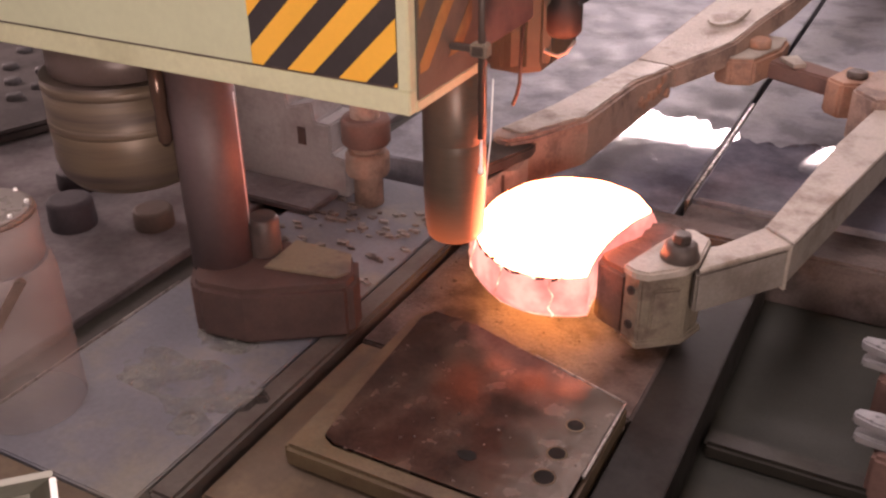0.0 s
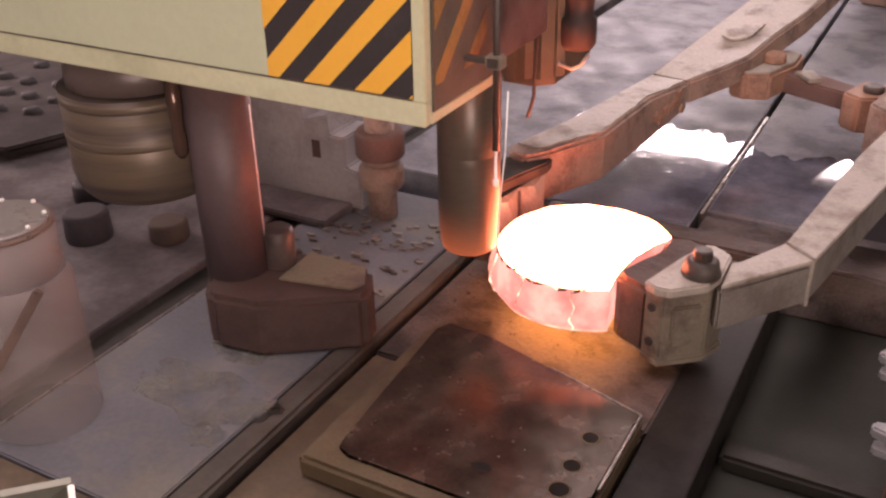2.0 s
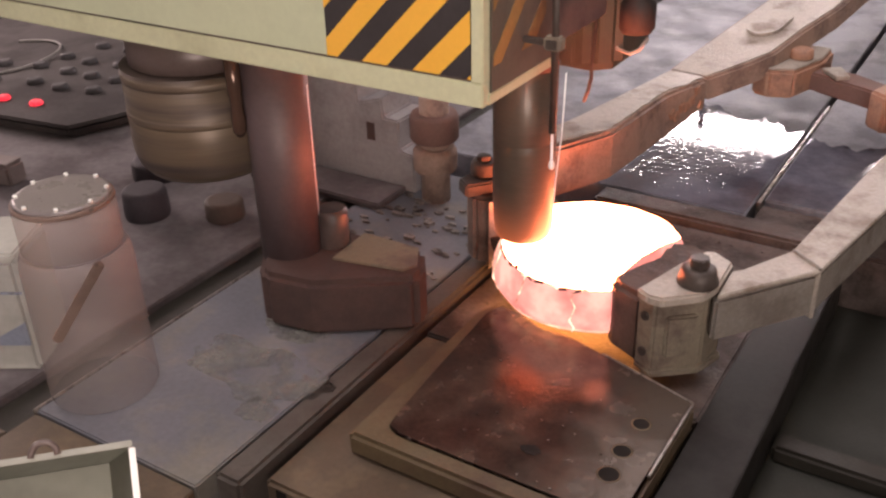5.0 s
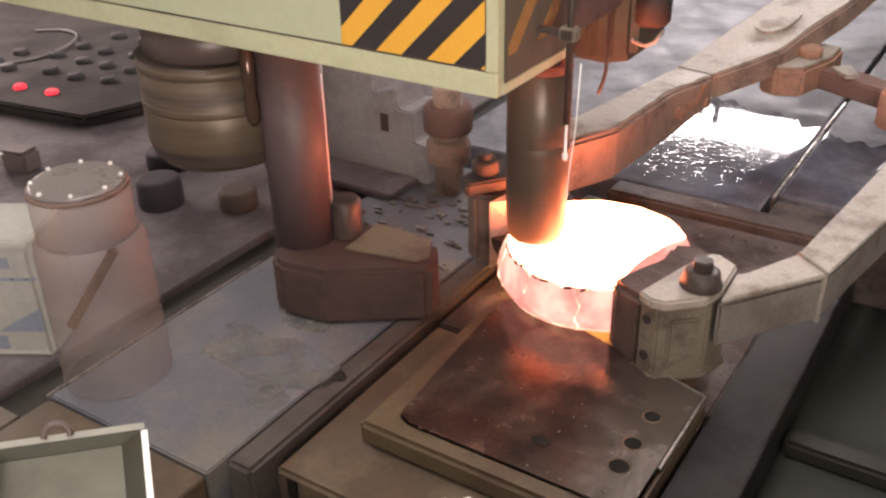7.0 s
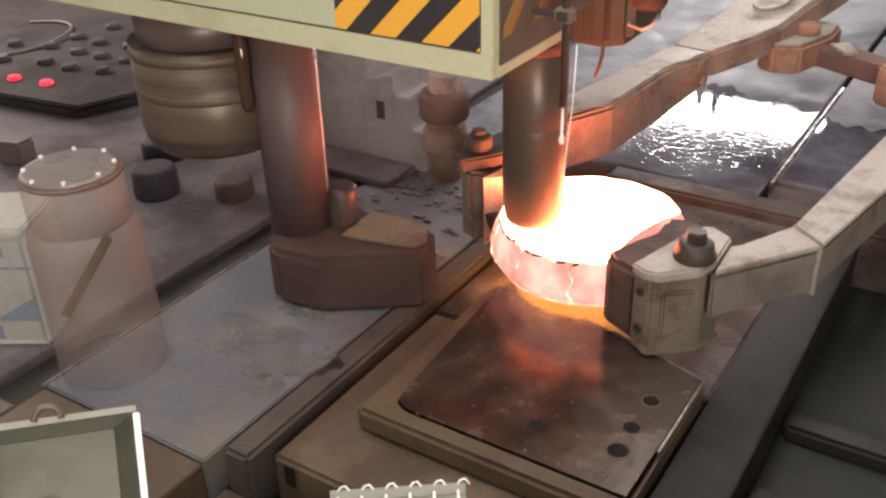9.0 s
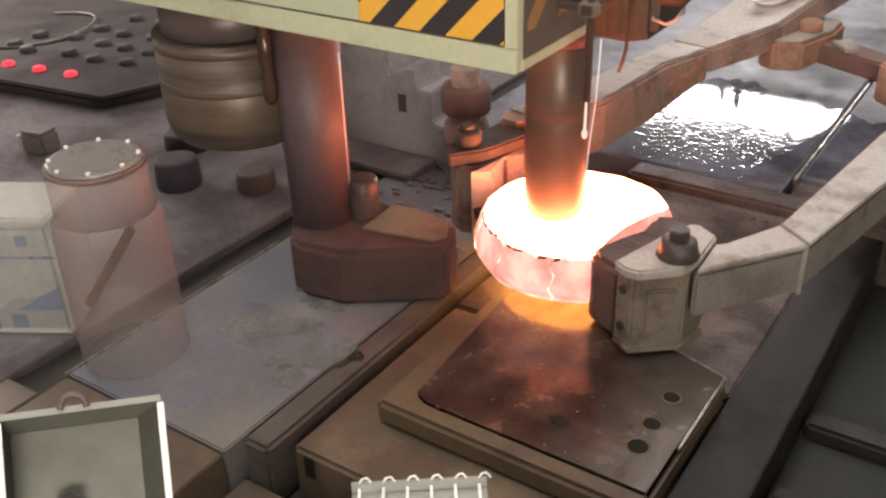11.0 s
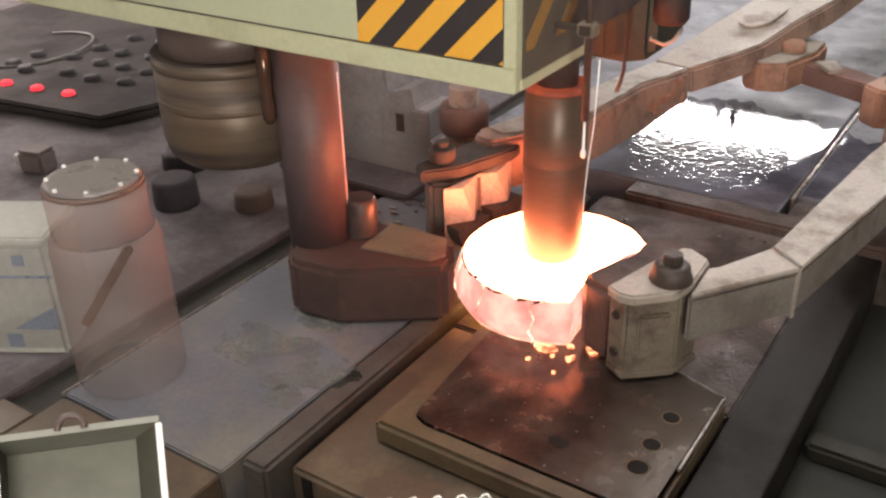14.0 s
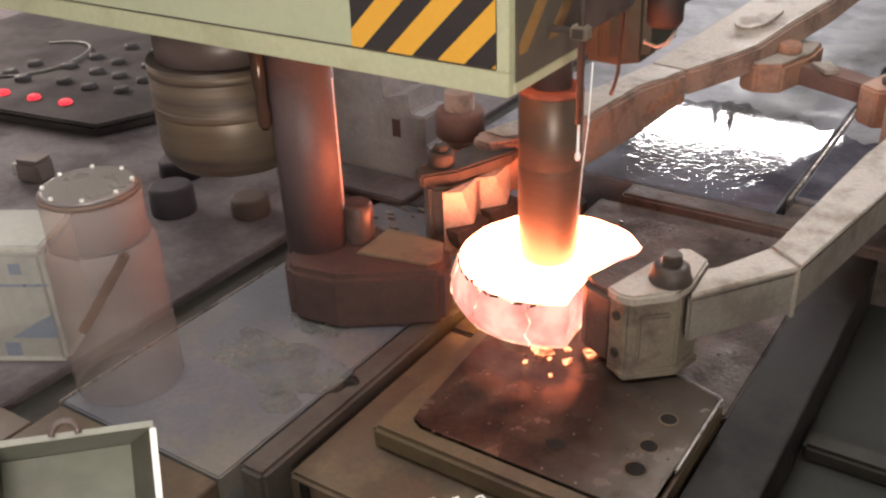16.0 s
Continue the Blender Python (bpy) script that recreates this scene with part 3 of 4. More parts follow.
def machine_housing():
    h = thing("machine_housing", (-4.0, 5.0, 0.0), "grey-painted stepped machine housing behind the column", "machine")
    outline = [(-0.7, 0.0), (0.62, 0.0), (0.62, 0.28), (0.50, 0.30), (0.50, 0.52), (0.38, 0.52), (0.36, 0.66), (0.16, 0.60), (0.14, 0.86), (-0.7, 0.92)]
    up = Matrix(((1, 0, 0, 0), (0, 0, -1, 0.0), (0, 1, 0, 0), (0, 0, 0, 1)))
    part("plate", prism(outline, -0.35, 0.0, 0.012, up), housing, h)
    part("slot", block(0.23, 0.30, -0.004, 0.0, 0.34, 0.47, 0.003), pot_iron, h)
    part("lower_step", block(-0.6, 0.55, -0.35, -0.01, 0.0, 0.05, 0.01), pink_plate, h)
    return h


machine_housing()


def valve_post():
    v = thing("valve_post", (-3.22, 5.02, 0.0), "dark rusty stacked valve post beside the press", "valve")
    part("stem", lathe([(0.10, 0.0), (0.10, 0.75)], 28), rust_steel, v)
    part("flange", lathe([(0.15, 0.44), (0.165, 0.46), (0.165, 0.60), (0.15, 0.63)], 32), flange_iron, v)
    part("cap", lathe([(0.14, 0.22), (0.15, 0.24), (0.15, 0.36), (0.13, 0.39)], 32), rust_steel, v)
    return v


valve_post()


# ---- punch ----
def make_punch():
    p = thing("punch", (0, 0, 0), "long dark round steel punch glowing red at its foot", "punch")
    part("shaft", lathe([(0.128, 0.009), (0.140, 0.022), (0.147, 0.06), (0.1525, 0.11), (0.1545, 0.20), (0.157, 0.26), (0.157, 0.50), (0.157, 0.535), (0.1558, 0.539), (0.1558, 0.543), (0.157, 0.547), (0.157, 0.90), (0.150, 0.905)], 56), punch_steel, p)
    part("hot_foot", lathe([(0.06, 0.0), (0.11, 0.001), (0.127, 0.0085)], 56), punch_foot, p, "red-hot foot of the punch")
    part("top_ring", lathe([(0.155, 0.906), (0.158, 0.915), (0.150, 0.93), (0.10, 0.932)], 48), punch_ring, p, "reddish ring at the top")
    part("stem", lathe([(0.10, 0.93), (0.10, 1.5)], 32), dark_iron, p)
    return p


punch_foot = glowing("hot_punch_foot", (1.0, 0.34, 0.13), (1.0, 0.27, 0.09), 0.45, 0.25, 5.0, 0.5)
# the joint ring's red is put in as a faint glow
punch_ring = glowing("red_punch_ring", (1.0, 0.16, 0.06), (0.5, 0.06, 0.03), 0.13, 0.05, 9.0, 0.5)
punch = make_punch()


# ---- hot billet ----
def billet_outline(r, sides=96):
    """The disc's outline, with the flat bites of the two jaws."""
    pts = []
    for i in range(sides):
        a = 2 * math.pi * i / sides
        x, y = 1.035 * r * math.cos(a) - 0.015, 1.035 * r * math.sin(a) + 0.13
        w = 1 + 0.014 * noise.noise((3 * math.cos(a), 3 * math.sin(a), 4 * r))
        x = min(x * w, (0.268 + 0.5 * (y - 0.15) ** 2) * (0.86 + 0.28 * r))
        pts.append((max(x, -0.525), y * w))
    return pts


def ring_between(profile, sides=96, cap=False, low=False):
    bm = bmesh.new()
    rings = [[bm.verts.new((x, y, z + 0.006 * noise.noise((9 * x, 9 * y, 3 * z)))) for x, y in billet_outline(r, sides)] for r, z in profile]
    for a, b in zip(rings, rings[1:]):
        for i in range(sides):
            bm.faces.new((a[i], a[(i + 1) % sides], b[(i + 1) % sides], b[i])).smooth = True
    if cap:
        bm.faces.new(rings[-1])
    if low:
        bm.faces.new(rings[0][::-1])
    return bm


def make_billet():
    b = thing("billet", (0, 0, 0), "white-hot forged steel disc with scaly glowing sides", "hot billet")
    part("side", ring_between([(0.494, 0.0365), (0.506, 0.055), (0.518, 0.09), (0.514, 0.15), (0.492, 0.215), (0.470, 0.258)]), hot_side, b, "pinkish glowing scaly side")
    part("top", ring_between([(0.470, 0.2585), (0.460, 0.274), (0.44, 0.284), (0.25, 0.288)], cap=True), hot_top, b, "white-hot top")
    part("lower_rim", ring_between([(0.455, 0.0), (0.478, 0.012), (0.494, 0.036)]), hot_rim, b, "brighter lower rim")
    part("underside", ring_between([(0.25, -0.001), (0.40, -0.0006)], low=True), hot_under, b, "yellow-hot underside")
    part("underside_rim", ring_between([(0.401, -0.0005), (0.454, -0.0002)]), hot_rim, b, "cooler rim of the underside")
    rng = random.Random(5)
    for i in range(26):
        a = math.radians(150 + i * 7.2 + rng.uniform(-2, 2))
        r0 = 0.474
        p = (1.035 * r0 * math.cos(a) - 0.015, 1.035 * r0 * math.sin(a) + 0.13)
        if p[0] > 0.28 or p[0] < -0.52:
            continue
        w = rng.uniform(0.008, 0.03)
        m = Matrix.Translation((p[0], p[1], rng.uniform(0.246, 0.264))) @ Matrix.Rotation(a, 4, "Z") @ Matrix.Rotation(rng.uniform(-0.5, 0.5), 4, "X")
        part("scale_flake", block(-0.012, 0.006, -w, w, -0.006, 0.006, 0.002, m), scale_dark if i % 3 else hot_crack, b, "dark flake of scale")
    for a0, n in ((-66, 6), (-158, 5), (-149, 4), (-141, 6), (-133, 4), (-170, 5), (-100, 3)):
        pts = []
        for k in range(n + 1):
            a = math.radians(a0 + 1.6 * math.sin(2.1 * k + a0))
            z = 0.25 - 0.225 * k / n
            r = 0.520 - (0.022 if z < 0.05 else 0.0) - 0.42 * max(0.0, z - 0.15)
            pts.append((1.035 * r * math.cos(a) - 0.015, 1.035 * r * math.sin(a) + 0.13, z))
        part("crack", tube(pts, 0.0032 if a0 > -130 else 0.005, 6), hot_crack, b, "bright crack in the side")
    return b


billet = make_billet()


# ---- manipulator ----
def make_manipulator():
    m = thing("manipulator", (0, 0, 0), "heavy scaled steel forging manipulator with two bent tong arms", "manipulator")
    # front arm
    fa = new("front_arm")
    fa.parent = m
    part("beam", prism([(0.72, 0.05), (0.847, -0.138), (1.105, 0.40), (1.10, 8.05), (0.80, 8.05), (0.84, 1.9), (0.93, 0.50), (0.80, 0.16)], 0.27, 0.508, 0.018), arm_side, fa, "grey flank of the arm, its shade put into the colour")
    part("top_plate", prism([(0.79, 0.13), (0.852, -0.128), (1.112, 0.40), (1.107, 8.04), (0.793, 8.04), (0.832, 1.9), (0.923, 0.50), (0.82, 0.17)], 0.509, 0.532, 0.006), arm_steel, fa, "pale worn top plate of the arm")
    part("weld_rib", block(-0.012, 0.012, -0.11, 0.11, 0.26, 0.534, 0.006, Matrix.Translation((1.018, 0.45, 0)) @ Matrix.Rotation(radians(60), 4, "Z")), arm_steel, fa)
    part("knuckle", prism([(0.62, 2.75), (0.82, 2.6), (1.14, 2.8), (1.14, 3.3), (0.62, 3.3)], 0.22, 0.60, 0.02), rust_steel, fa)
    part("weld_bead", tube([(0.93, 0.50, 0.536), (1.00, 0.46, 0.538), (1.06, 0.43, 0.538), (1.11, 0.40, 0.534)], 0.009, 8), arm_side, fa, "rough weld bead")
    # front jaw
    part("jaw_body", prism([(0.53, -0.285), (0.64, -0.31), (0.80, -0.12), (0.80, 0.06), (0.72, 0.20), (0.58, 0.20)], 0.11, 0.50, 0.012), jaw_steel, fa)
    part("jaw_foot", prism([(0.52, -0.275), (0.645, -0.325), (0.81, -0.13), (0.83, 0.05), (0.62, 0.15)], 0.07, 0.118, 0.014), jaw_steel, fa)
    part("jaw_plate", prism([(0.545, -0.335), (0.62, -0.362), (0.69, -0.345), (0.815, -0.18), (0.828, -0.07), (0.775, 0.17), (0.66, 0.215), (0.615, 0.195), (0.575, 0.0)], 0.502, 0.555, 0.012), arm_steel, fa, "chamfered top plate of the jaw")
    part("jaw_pad", prism([(0.295, -0.165), (0.36, -0.215), (0.54, -0.262), (0.66, 0.10), (0.72, 0.30), (0.62, 0.36), (0.44, 0.40), (0.335, 0.335), (0.375, 0.165), (0.335, 0.045)], 0.07, 0.455, 0.03), pad_dark, fa, "scorched curved gripping pad")
    part("pin", lathe([(0.094, 0.555), (0.098, 0.563), (0.086, 0.60), (0.080, 0.632), (0.062, 0.640)], 32, 0.735, -0.11), bolt_steel, fa)
    part("pin_head", hexagon(0.05, 0.640, 0.69, 0.735, -0.11), bolt_steel, fa)
    part("jaw_boss", block(-0.078, 0.078, -0.012, 0.02, 0.19, 0.42, 0.012, Matrix.Translation((0.728, -0.212, 0)) @ Matrix.Rotation(radians(229.9), 4, "Z")), jaw_steel, fa, "worn square boss on the jaw")
    for z in (0.20, 0.40):
        bm = lathe([(0.012, -0.004), (0.024, -0.004), (0.024, 0.012), (0.016, 0.014), (0.014, 0.006)], 14)
        bmesh.ops.transform(bm, matrix=Matrix.Translation((0.585, -0.298, z)) @ Matrix.Rotation(radians(-12.8), 4, "Z") @ Matrix.Rotation(radians(90), 4, "X"), verts=bm.verts)
        part("jaw_screw", bm, bolt_steel, fa)
    # rear arm turns about its bracket pin
    ra = new("rear_arm")
    ra.parent = m
    bm = prism([(-0.80, 0.52), (-0.72, 0.66), (-0.59, 1.14), (-0.665, 1.96), (-0.605, 2.42), (-0.93, 2.42), (-0.93, 1.2), (-0.99, 0.62), (-0.92, 0.52)], 0.27, 0.60, 0.0)
    for v in bm.verts:
        if v.co.z < 0.4 and v.co.y > 1.9:
            v.co.z += 0.22 * (v.co.y - 1.9)
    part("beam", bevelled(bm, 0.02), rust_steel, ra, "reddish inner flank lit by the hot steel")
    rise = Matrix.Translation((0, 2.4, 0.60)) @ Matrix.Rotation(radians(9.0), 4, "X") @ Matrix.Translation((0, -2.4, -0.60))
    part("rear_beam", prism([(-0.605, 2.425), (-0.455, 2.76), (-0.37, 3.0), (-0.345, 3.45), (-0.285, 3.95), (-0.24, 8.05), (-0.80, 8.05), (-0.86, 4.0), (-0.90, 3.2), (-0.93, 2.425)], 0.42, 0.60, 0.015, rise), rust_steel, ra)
    rng = random.Random(8)
    edge = [(-0.79, 0.66), (-0.62, 1.14), (-0.695, 1.96), (-0.635, 2.42)]
    ragged = []
    for (xa, ya), (xb, yb) in zip(edge, edge[1:]):
        steps = round((yb - ya) / 0.08)
        ragged += [(xa + (xb - xa) * k / steps + rng.uniform(-0.014, 0.010), ya + (yb - ya) * k / steps) for k in range(steps)]
    part("top_skin", prism(ragged + [(-0.635, 2.42), (-0.905, 2.42), (-0.905, 1.2), (-0.95, 0.66)], 0.602, 0.611, 0.003), arm_steel, ra, "grey dusty top of the arm with a ragged edge")
    part("beam_skin", prism([(-0.63, 2.43), (-0.485, 2.76), (-0.40, 3.0), (-0.375, 3.45), (-0.315, 3.95), (-0.27, 8.0), (-0.77, 8.0), (-0.83, 4.0), (-0.87, 3.2), (-0.90, 2.43)], 0.602, 0.611, 0.003, rise), arm_steel, ra)
    oval = [(-0.625 + 0.13 * math.cos(a), 3.45 + (0.07 if math.sin(a) > 0 else -0.07) + 0.19 * math.sin(a)) for a in [2 * math.pi * i / 28 for i in range(28)]]
    part("cover_plate", prism(oval, 0.612, 0.634, 0.004, rise), arm_steel, ra, "oval raised cover plate")
    for k in range(7):
        y = 2.02 + 0.055 * k
        x = -0.665 + (y - 1.96) * 0.13
        m4 = Matrix.Translation((x + 0.006, y, rng.uniform(0.40, 0.56))) @ Matrix.Rotation(rng.uniform(-0.6, 0.6), 4, "X")
        part("rust_scab", block(-0.012, 0.010, -0.035, 0.035, -0.035, 0.035, 0.008, m4), bracket_rust, ra, "flaking rust scab")
    part("jaw_body", prism([(-0.93, 0.09), (-0.83, 0.05), (-0.71, 0.12), (-0.70, 0.58), (-0.78, 0.64), (-0.93, 0.52)], 0.05, 0.48, 0.02), pad_steel, ra)
    part("jaw_plate", prism([(-0.96, 0.06), (-0.85, 0.0), (-0.74, 0.20), (-0.68, 0.60), (-0.71, 0.70), (-0.95, 0.58)], 0.482, 0.56, 0.012), jaw_char, ra, "dark top plate of the jaw")
    for b0, b1, tip in ((0.04, 0.32, 0.27), (0.32, 0.62, 0.29)):
        mid = (b0 + b1) / 2
        bm = bmesh.new()
        base = [bm.verts.new(q) for q in ((-0.715, b0, 0.05), (-0.715, b1, 0.05), (-0.715, b1, 0.48), (-0.715, b0, 0.48))]
        apex = bm.verts.new((-0.63, mid + 0.02, tip))
        top = bm.verts.new((-0.675, mid - 0.03, 0.46))
        bm.faces.new(base)
        for q, r, peak in ((0, 1, apex), (1, 2, apex), (2, 3, top), (3, 0, apex)):
            bm.faces.new((base[q], base[r], peak))
        bm.faces.new((base[2], top, apex))
        bm.faces.new((base[3], apex, top))
        part("jaw_tooth", bm, arm_steel, ra, "scorched faceted gripping tooth")
        # half-round boss below each tooth, its flat side up
        half = [(mid + 0.132 * math.cos(math.pi * k / 12), tip - 0.015 - 0.17 * math.sin(math.pi * k / 12)) for k in range(13)]
        bm = bmesh.new()
        near, far = [bm.verts.new((-0.612, y, z)) for y, z in half], [bm.verts.new((-0.72, y, z)) for y, z in half]
        bm.faces.new(near)
        bm.faces.new(far[::-1])
        for k in range(13):
            bm.faces.new((near[k], far[k], far[(k + 1) % 13], near[(k + 1) % 13]))
        bmesh.ops.recalc_face_normals(bm, faces=bm.faces)
        part("jaw_boss", bm, jaw_char, ra, "dark half-round gripping boss")
    part("pin", lathe([(0.075, 0.56), (0.08, 0.57), (0.078, 0.63), (0.065, 0.645)], 32, -0.88, 0.20), jaw_char, ra)
    part("pin_head", hexagon(0.045, 0.645, 0.68, -0.88, 0.20), jaw_char, ra)
    # bracket and cross link
    part("bracket", prism([(-0.50, 2.95), (-0.36, 2.92), (-0.20, 3.02), (-0.15, 3.42), (-0.20, 3.72), (-0.40, 3.70), (-0.44, 3.45)], 0.37, 0.575, 0.02), bracket_rust, m, "orange rusty bracket lug")
    part("bracket_plate", prism([(-0.48, 2.97), (-0.36, 2.945), (-0.215, 3.04), (-0.17, 3.42), (-0.22, 3.70), (-0.38, 3.68), (-0.42, 3.45)], 0.577, 0.592, 0.005), arm_steel, m, "pale worn top of the bracket")
    part("bracket_pin", lathe([(0.085, 0.593), (0.09, 0.60), (0.088, 0.655), (0.07, 0.668)], 28, -0.30, 3.32), bracket_rust, m)
    part("bracket_nut", hexagon(0.036, 0.593, 0.618, -0.405, 3.18), bolt_steel, m)
    part("cross_link", prism([(-0.30, 3.28), (0.0, 3.20), (0.66, 3.02), (0.66, 3.20), (0.10, 3.42), (-0.25, 3.46)], 0.38, 0.52, 0.015), flange_iron, m, "dark cross link")
    part("link_plate", prism([(-0.12, 3.30), (0.05, 3.16), (0.12, 3.24), (-0.02, 3.42)], 0.522, 0.555, 0.006), arm_steel, m)
    part("side_lug", prism([(0.36, 2.98), (0.50, 2.90), (0.68, 3.0), (0.66, 3.3), (0.40, 3.34)], 0.30, 0.57, 0.02), bracket_rust, m, "orange rusty pivot lug")
    part("lug_pin", lathe([(0.07, 0.57), (0.075, 0.58), (0.075, 0.61), (0.06, 0.62)], 28, 0.54, 3.10), bolt_steel, m)
    part("carriage", block(-1.1, 1.4, 8.0, 10.0, -0.02, 1.4, 0.05), rust_steel, m, "rusty carriage of the manipulator")
    return m, ra


manipulator, rear_arm = make_manipulator()


# ---- sensor rod and head fittings ----
def sensor_rod():
    s = thing("sensor_rod", (-1.665, 3.56, 1.69), "thin bright hanging rod on a steel clamp", "sensor rod")
    part("clamp", block(-0.045, 0.035, -0.03, 0.03, -0.03, 0.03, 0.008), jaw_steel, s)
    part("bracket_arm", block(-0.150, -0.047, -0.012, 0.012, -0.014, 0.014, 0.004), bolt_steel, s)
    part("clamp_jaw", block(-0.030, 0.020, -0.036, -0.0305, -0.02, 0.02, 0.003), bolt_steel, s)
    part("rod", lathe([(0.016, -0.40), (0.017, 0.8)], 14), bolt_steel, s, "brown rod")
    part("tip", lathe([(0.006, -0.575), (0.014, -0.565), (0.014, -0.545), (0.007, -0.53), (0.006, -0.40)], 14), bright_edge, s, "bright tip")
    part("wire", tube([(0.055, 0.0, -0.12), (0.045, 0.0, -0.40), (0.020, 0.01, -0.62), (0.004, 0.02, -0.80), (-0.004, 0.03, -0.93)], 0.0035, 6), bright_edge, s, "thin bright wire")
    return s


sensor_rod()


def gear_box():
    g = thing("gear_box", (-2.05, 4.9, 1.35), "dark green machine box with a rusty brown coupling", "machine box")
    part("body", prism([(-0.28, 0.0), (-0.02, -0.02), (0.11, 0.10), (0.11, 0.6), (-0.28, 0.6)], -0.24, 0.9, 0.05), green_box, g)
    part("rib", block(-0.20, -0.12, -0.03, 0.02, -0.20, 0.9, 0.012), green_box, g)
    part("coupling", lathe([(0.085, -0.03), (0.105, 0.0), (0.105, 0.14), (0.085, 0.16), (0.085, 0.30), (0.115, 0.33), (0.115, 0.8)], 24, 0.16, 0.20), coupling_iron, g, "rusty brown coupling")
    part("clip", tube([(0.07, 0.16, -0.06), (0.08, 0.13, -0.12), (0.16, 0.12, -0.135), (0.21, 0.13, -0.11), (0.24, 0.18, -0.05)], 0.011, 8), arm_steel, g, "pale bent clip")
    return g


gear_box()


def hydraulic_hose(points, label):
    h = thing("hydraulic_hose", points[0], label, "hose", "hoses at the press head")
    o = Vector(points[0])
    part("hose", tube([Vector(p) - o for p in points], 0.010, 10), coupling_iron, h)
    part("fitting", lathe([(0.016, -0.05), (0.02, -0.04), (0.02, 0.03), (0.016, 0.05)], 14), coupling_iron, h, "rusty hose fitting")


hydraulic_hose([(-1.88, 4.5, 1.75), (-1.885, 4.5, 1.5), (-1.895, 4.5, 1.30), (-1.895, 4.5, 1.22), (-1.91, 4.5, 1.15), (-1.93, 4.5, 1.09)], "thin dark hose hanging under the press head")


# ---- drum, desk and near fittings ----
def drum():
    # image mirrored in the cabin's glass, stood on the floor as a see-through drum
    d = thing("drum", (-3.53, 2.38, 0.0), "beige drum with a bolted round lid, a window reflection built see-through", "drum")
    part("body", lathe([(0.252, 0.0), (0.262, 0.02), (0.258, 0.72), (0.25, 0.77), (0.235, 0.80)], 56, ends=False), drum_paint, d)
    part("neck", lathe([(0.222, 0.803), (0.227, 0.81), (0.227, 1.01), (0.218, 1.02)], 48, ends=False), drum_paint, d)
    part("rim", lathe([(0.219, 1.021), (0.229, 1.028), (0.226, 1.042), (0.218, 1.046)], 48), brown_grip, d, "brownish rim of the lid")
    part("lid", lathe([(0.215, 1.047), (0.217, 1.052), (0.205, 1.062), (0.19, 1.062)], 48), drum_lid, d, "dark bolted lid")
    for i in range(8):
        a = math.pi * i / 4
        part("lid_bolt", lathe([(0.011, 1.060), (0.010, 1.074)], 10, 0.196 * math.cos(a), 0.196 * math.sin(a)), bright_edge, d)
    p = Matrix.Translation((0.19, -0.185, 0.62)) @ Matrix.Rotation(radians(45), 4, "Z") @ Matrix.Rotation(radians(-55), 4, "Y")
    part("strap", block(-0.21, 0.25, -0.012, 0.012, -0.022, 0.022, 0.008, p), brown_grip, d, "brown diagonal strap")
    return d


def plastic_crate():
    # another mirrored image, placed in the hall as a see-through crate
    c = thing("plastic_crate", (-4.13, 2.16, -0.01), "white crate with faded blue print, a window reflection built see-through", "crate", turn=30)
    part("body", block(-0.26, 0.26, 0.0, 0.40, 0.0, 0.66, 0.03), carton_white, c)
    part("lid", block(-0.27, 0.27, -0.01, 0.41, 0.663, 0.70, 0.012), carton_white, c)
    part("band", block(-0.262, 0.262, -0.006, 0.0, 0.47, 0.485, 0.001), carton_blue, c, "faded blue line")
    for x0, x1, z0, z1 in ((-0.22, -0.08, 0.30, 0.40), (-0.24, -0.12, 0.05, 0.16), (-0.05, 0.03, 0.06, 0.14), (0.08, 0.14, 0.54, 0.60), (-0.18, -0.12, 0.55, 0.61)):
        part("printed_mark", block(x0, x1, -0.006, -0.001, z0, z1, 0.001), carton_blue, c, "faded blue mark")
    up = Matrix(((1, 0, 0, 0), (0, 0, -1, -0.001), (0, 1, 0, 0), (0, 0, 0, 1)))
    part("printed_mark", prism([(0.0, 0.17), (0.24, 0.17), (0.24, 0.31)], 0.0, 0.005, 0, up), carton_blue, c, "faded blue triangle")
    return c


drum()
plastic_crate()


def control_desk():
    # the cabin's own desk mirrored in its window, laid on the hall floor
    c = thing("control_desk", (-7.67, 5.27, 0.0), "grey control desk with black buttons and red lamps, a window reflection built solid", "control desk", turn=8)
    part("body", prism([(-2.4, -0.90), (1.10, -0.90), (1.66, 0.1), (1.85, 2.8), (-2.4, 2.8)], -0.01, 0.085, 0.03), desk_grey, c)
    part("panel", prism([(-2.42, -0.95), (1.16, -0.95), (1.72, 0.08), (1.90, 2.82), (-2.42, 2.82)], 0.087, 0.12, 0.015), desk_grey, c)
    rng = random.Random(2)
    for row in range(4):
        for k in range(6):
            x, y = -0.68 + 0.36 * k + 0.065 * row + rng.uniform(-0.055, 0.055), -0.22 + 0.36 * row + rng.uniform(-0.055, 0.055)
            if (row, k) in ((0, 5), (3, 0), (3, 5), (2, 0)):
                continue
            part("button", lathe([(0.074, 0.12), (0.076, 0.127), (0.066, 0.16), (0.044, 0.168)], 20, x, y), knob_black, c)
    for k in range(3):
        part("red_lamp", lathe([(0.057, 0.12), (0.06, 0.13), (0.05, 0.15), (0.022, 0.162)], 20, -0.22 + 0.37 * k, -0.63), red_lamp, c, "lit red indicator lamp")
    return c


control_desk()


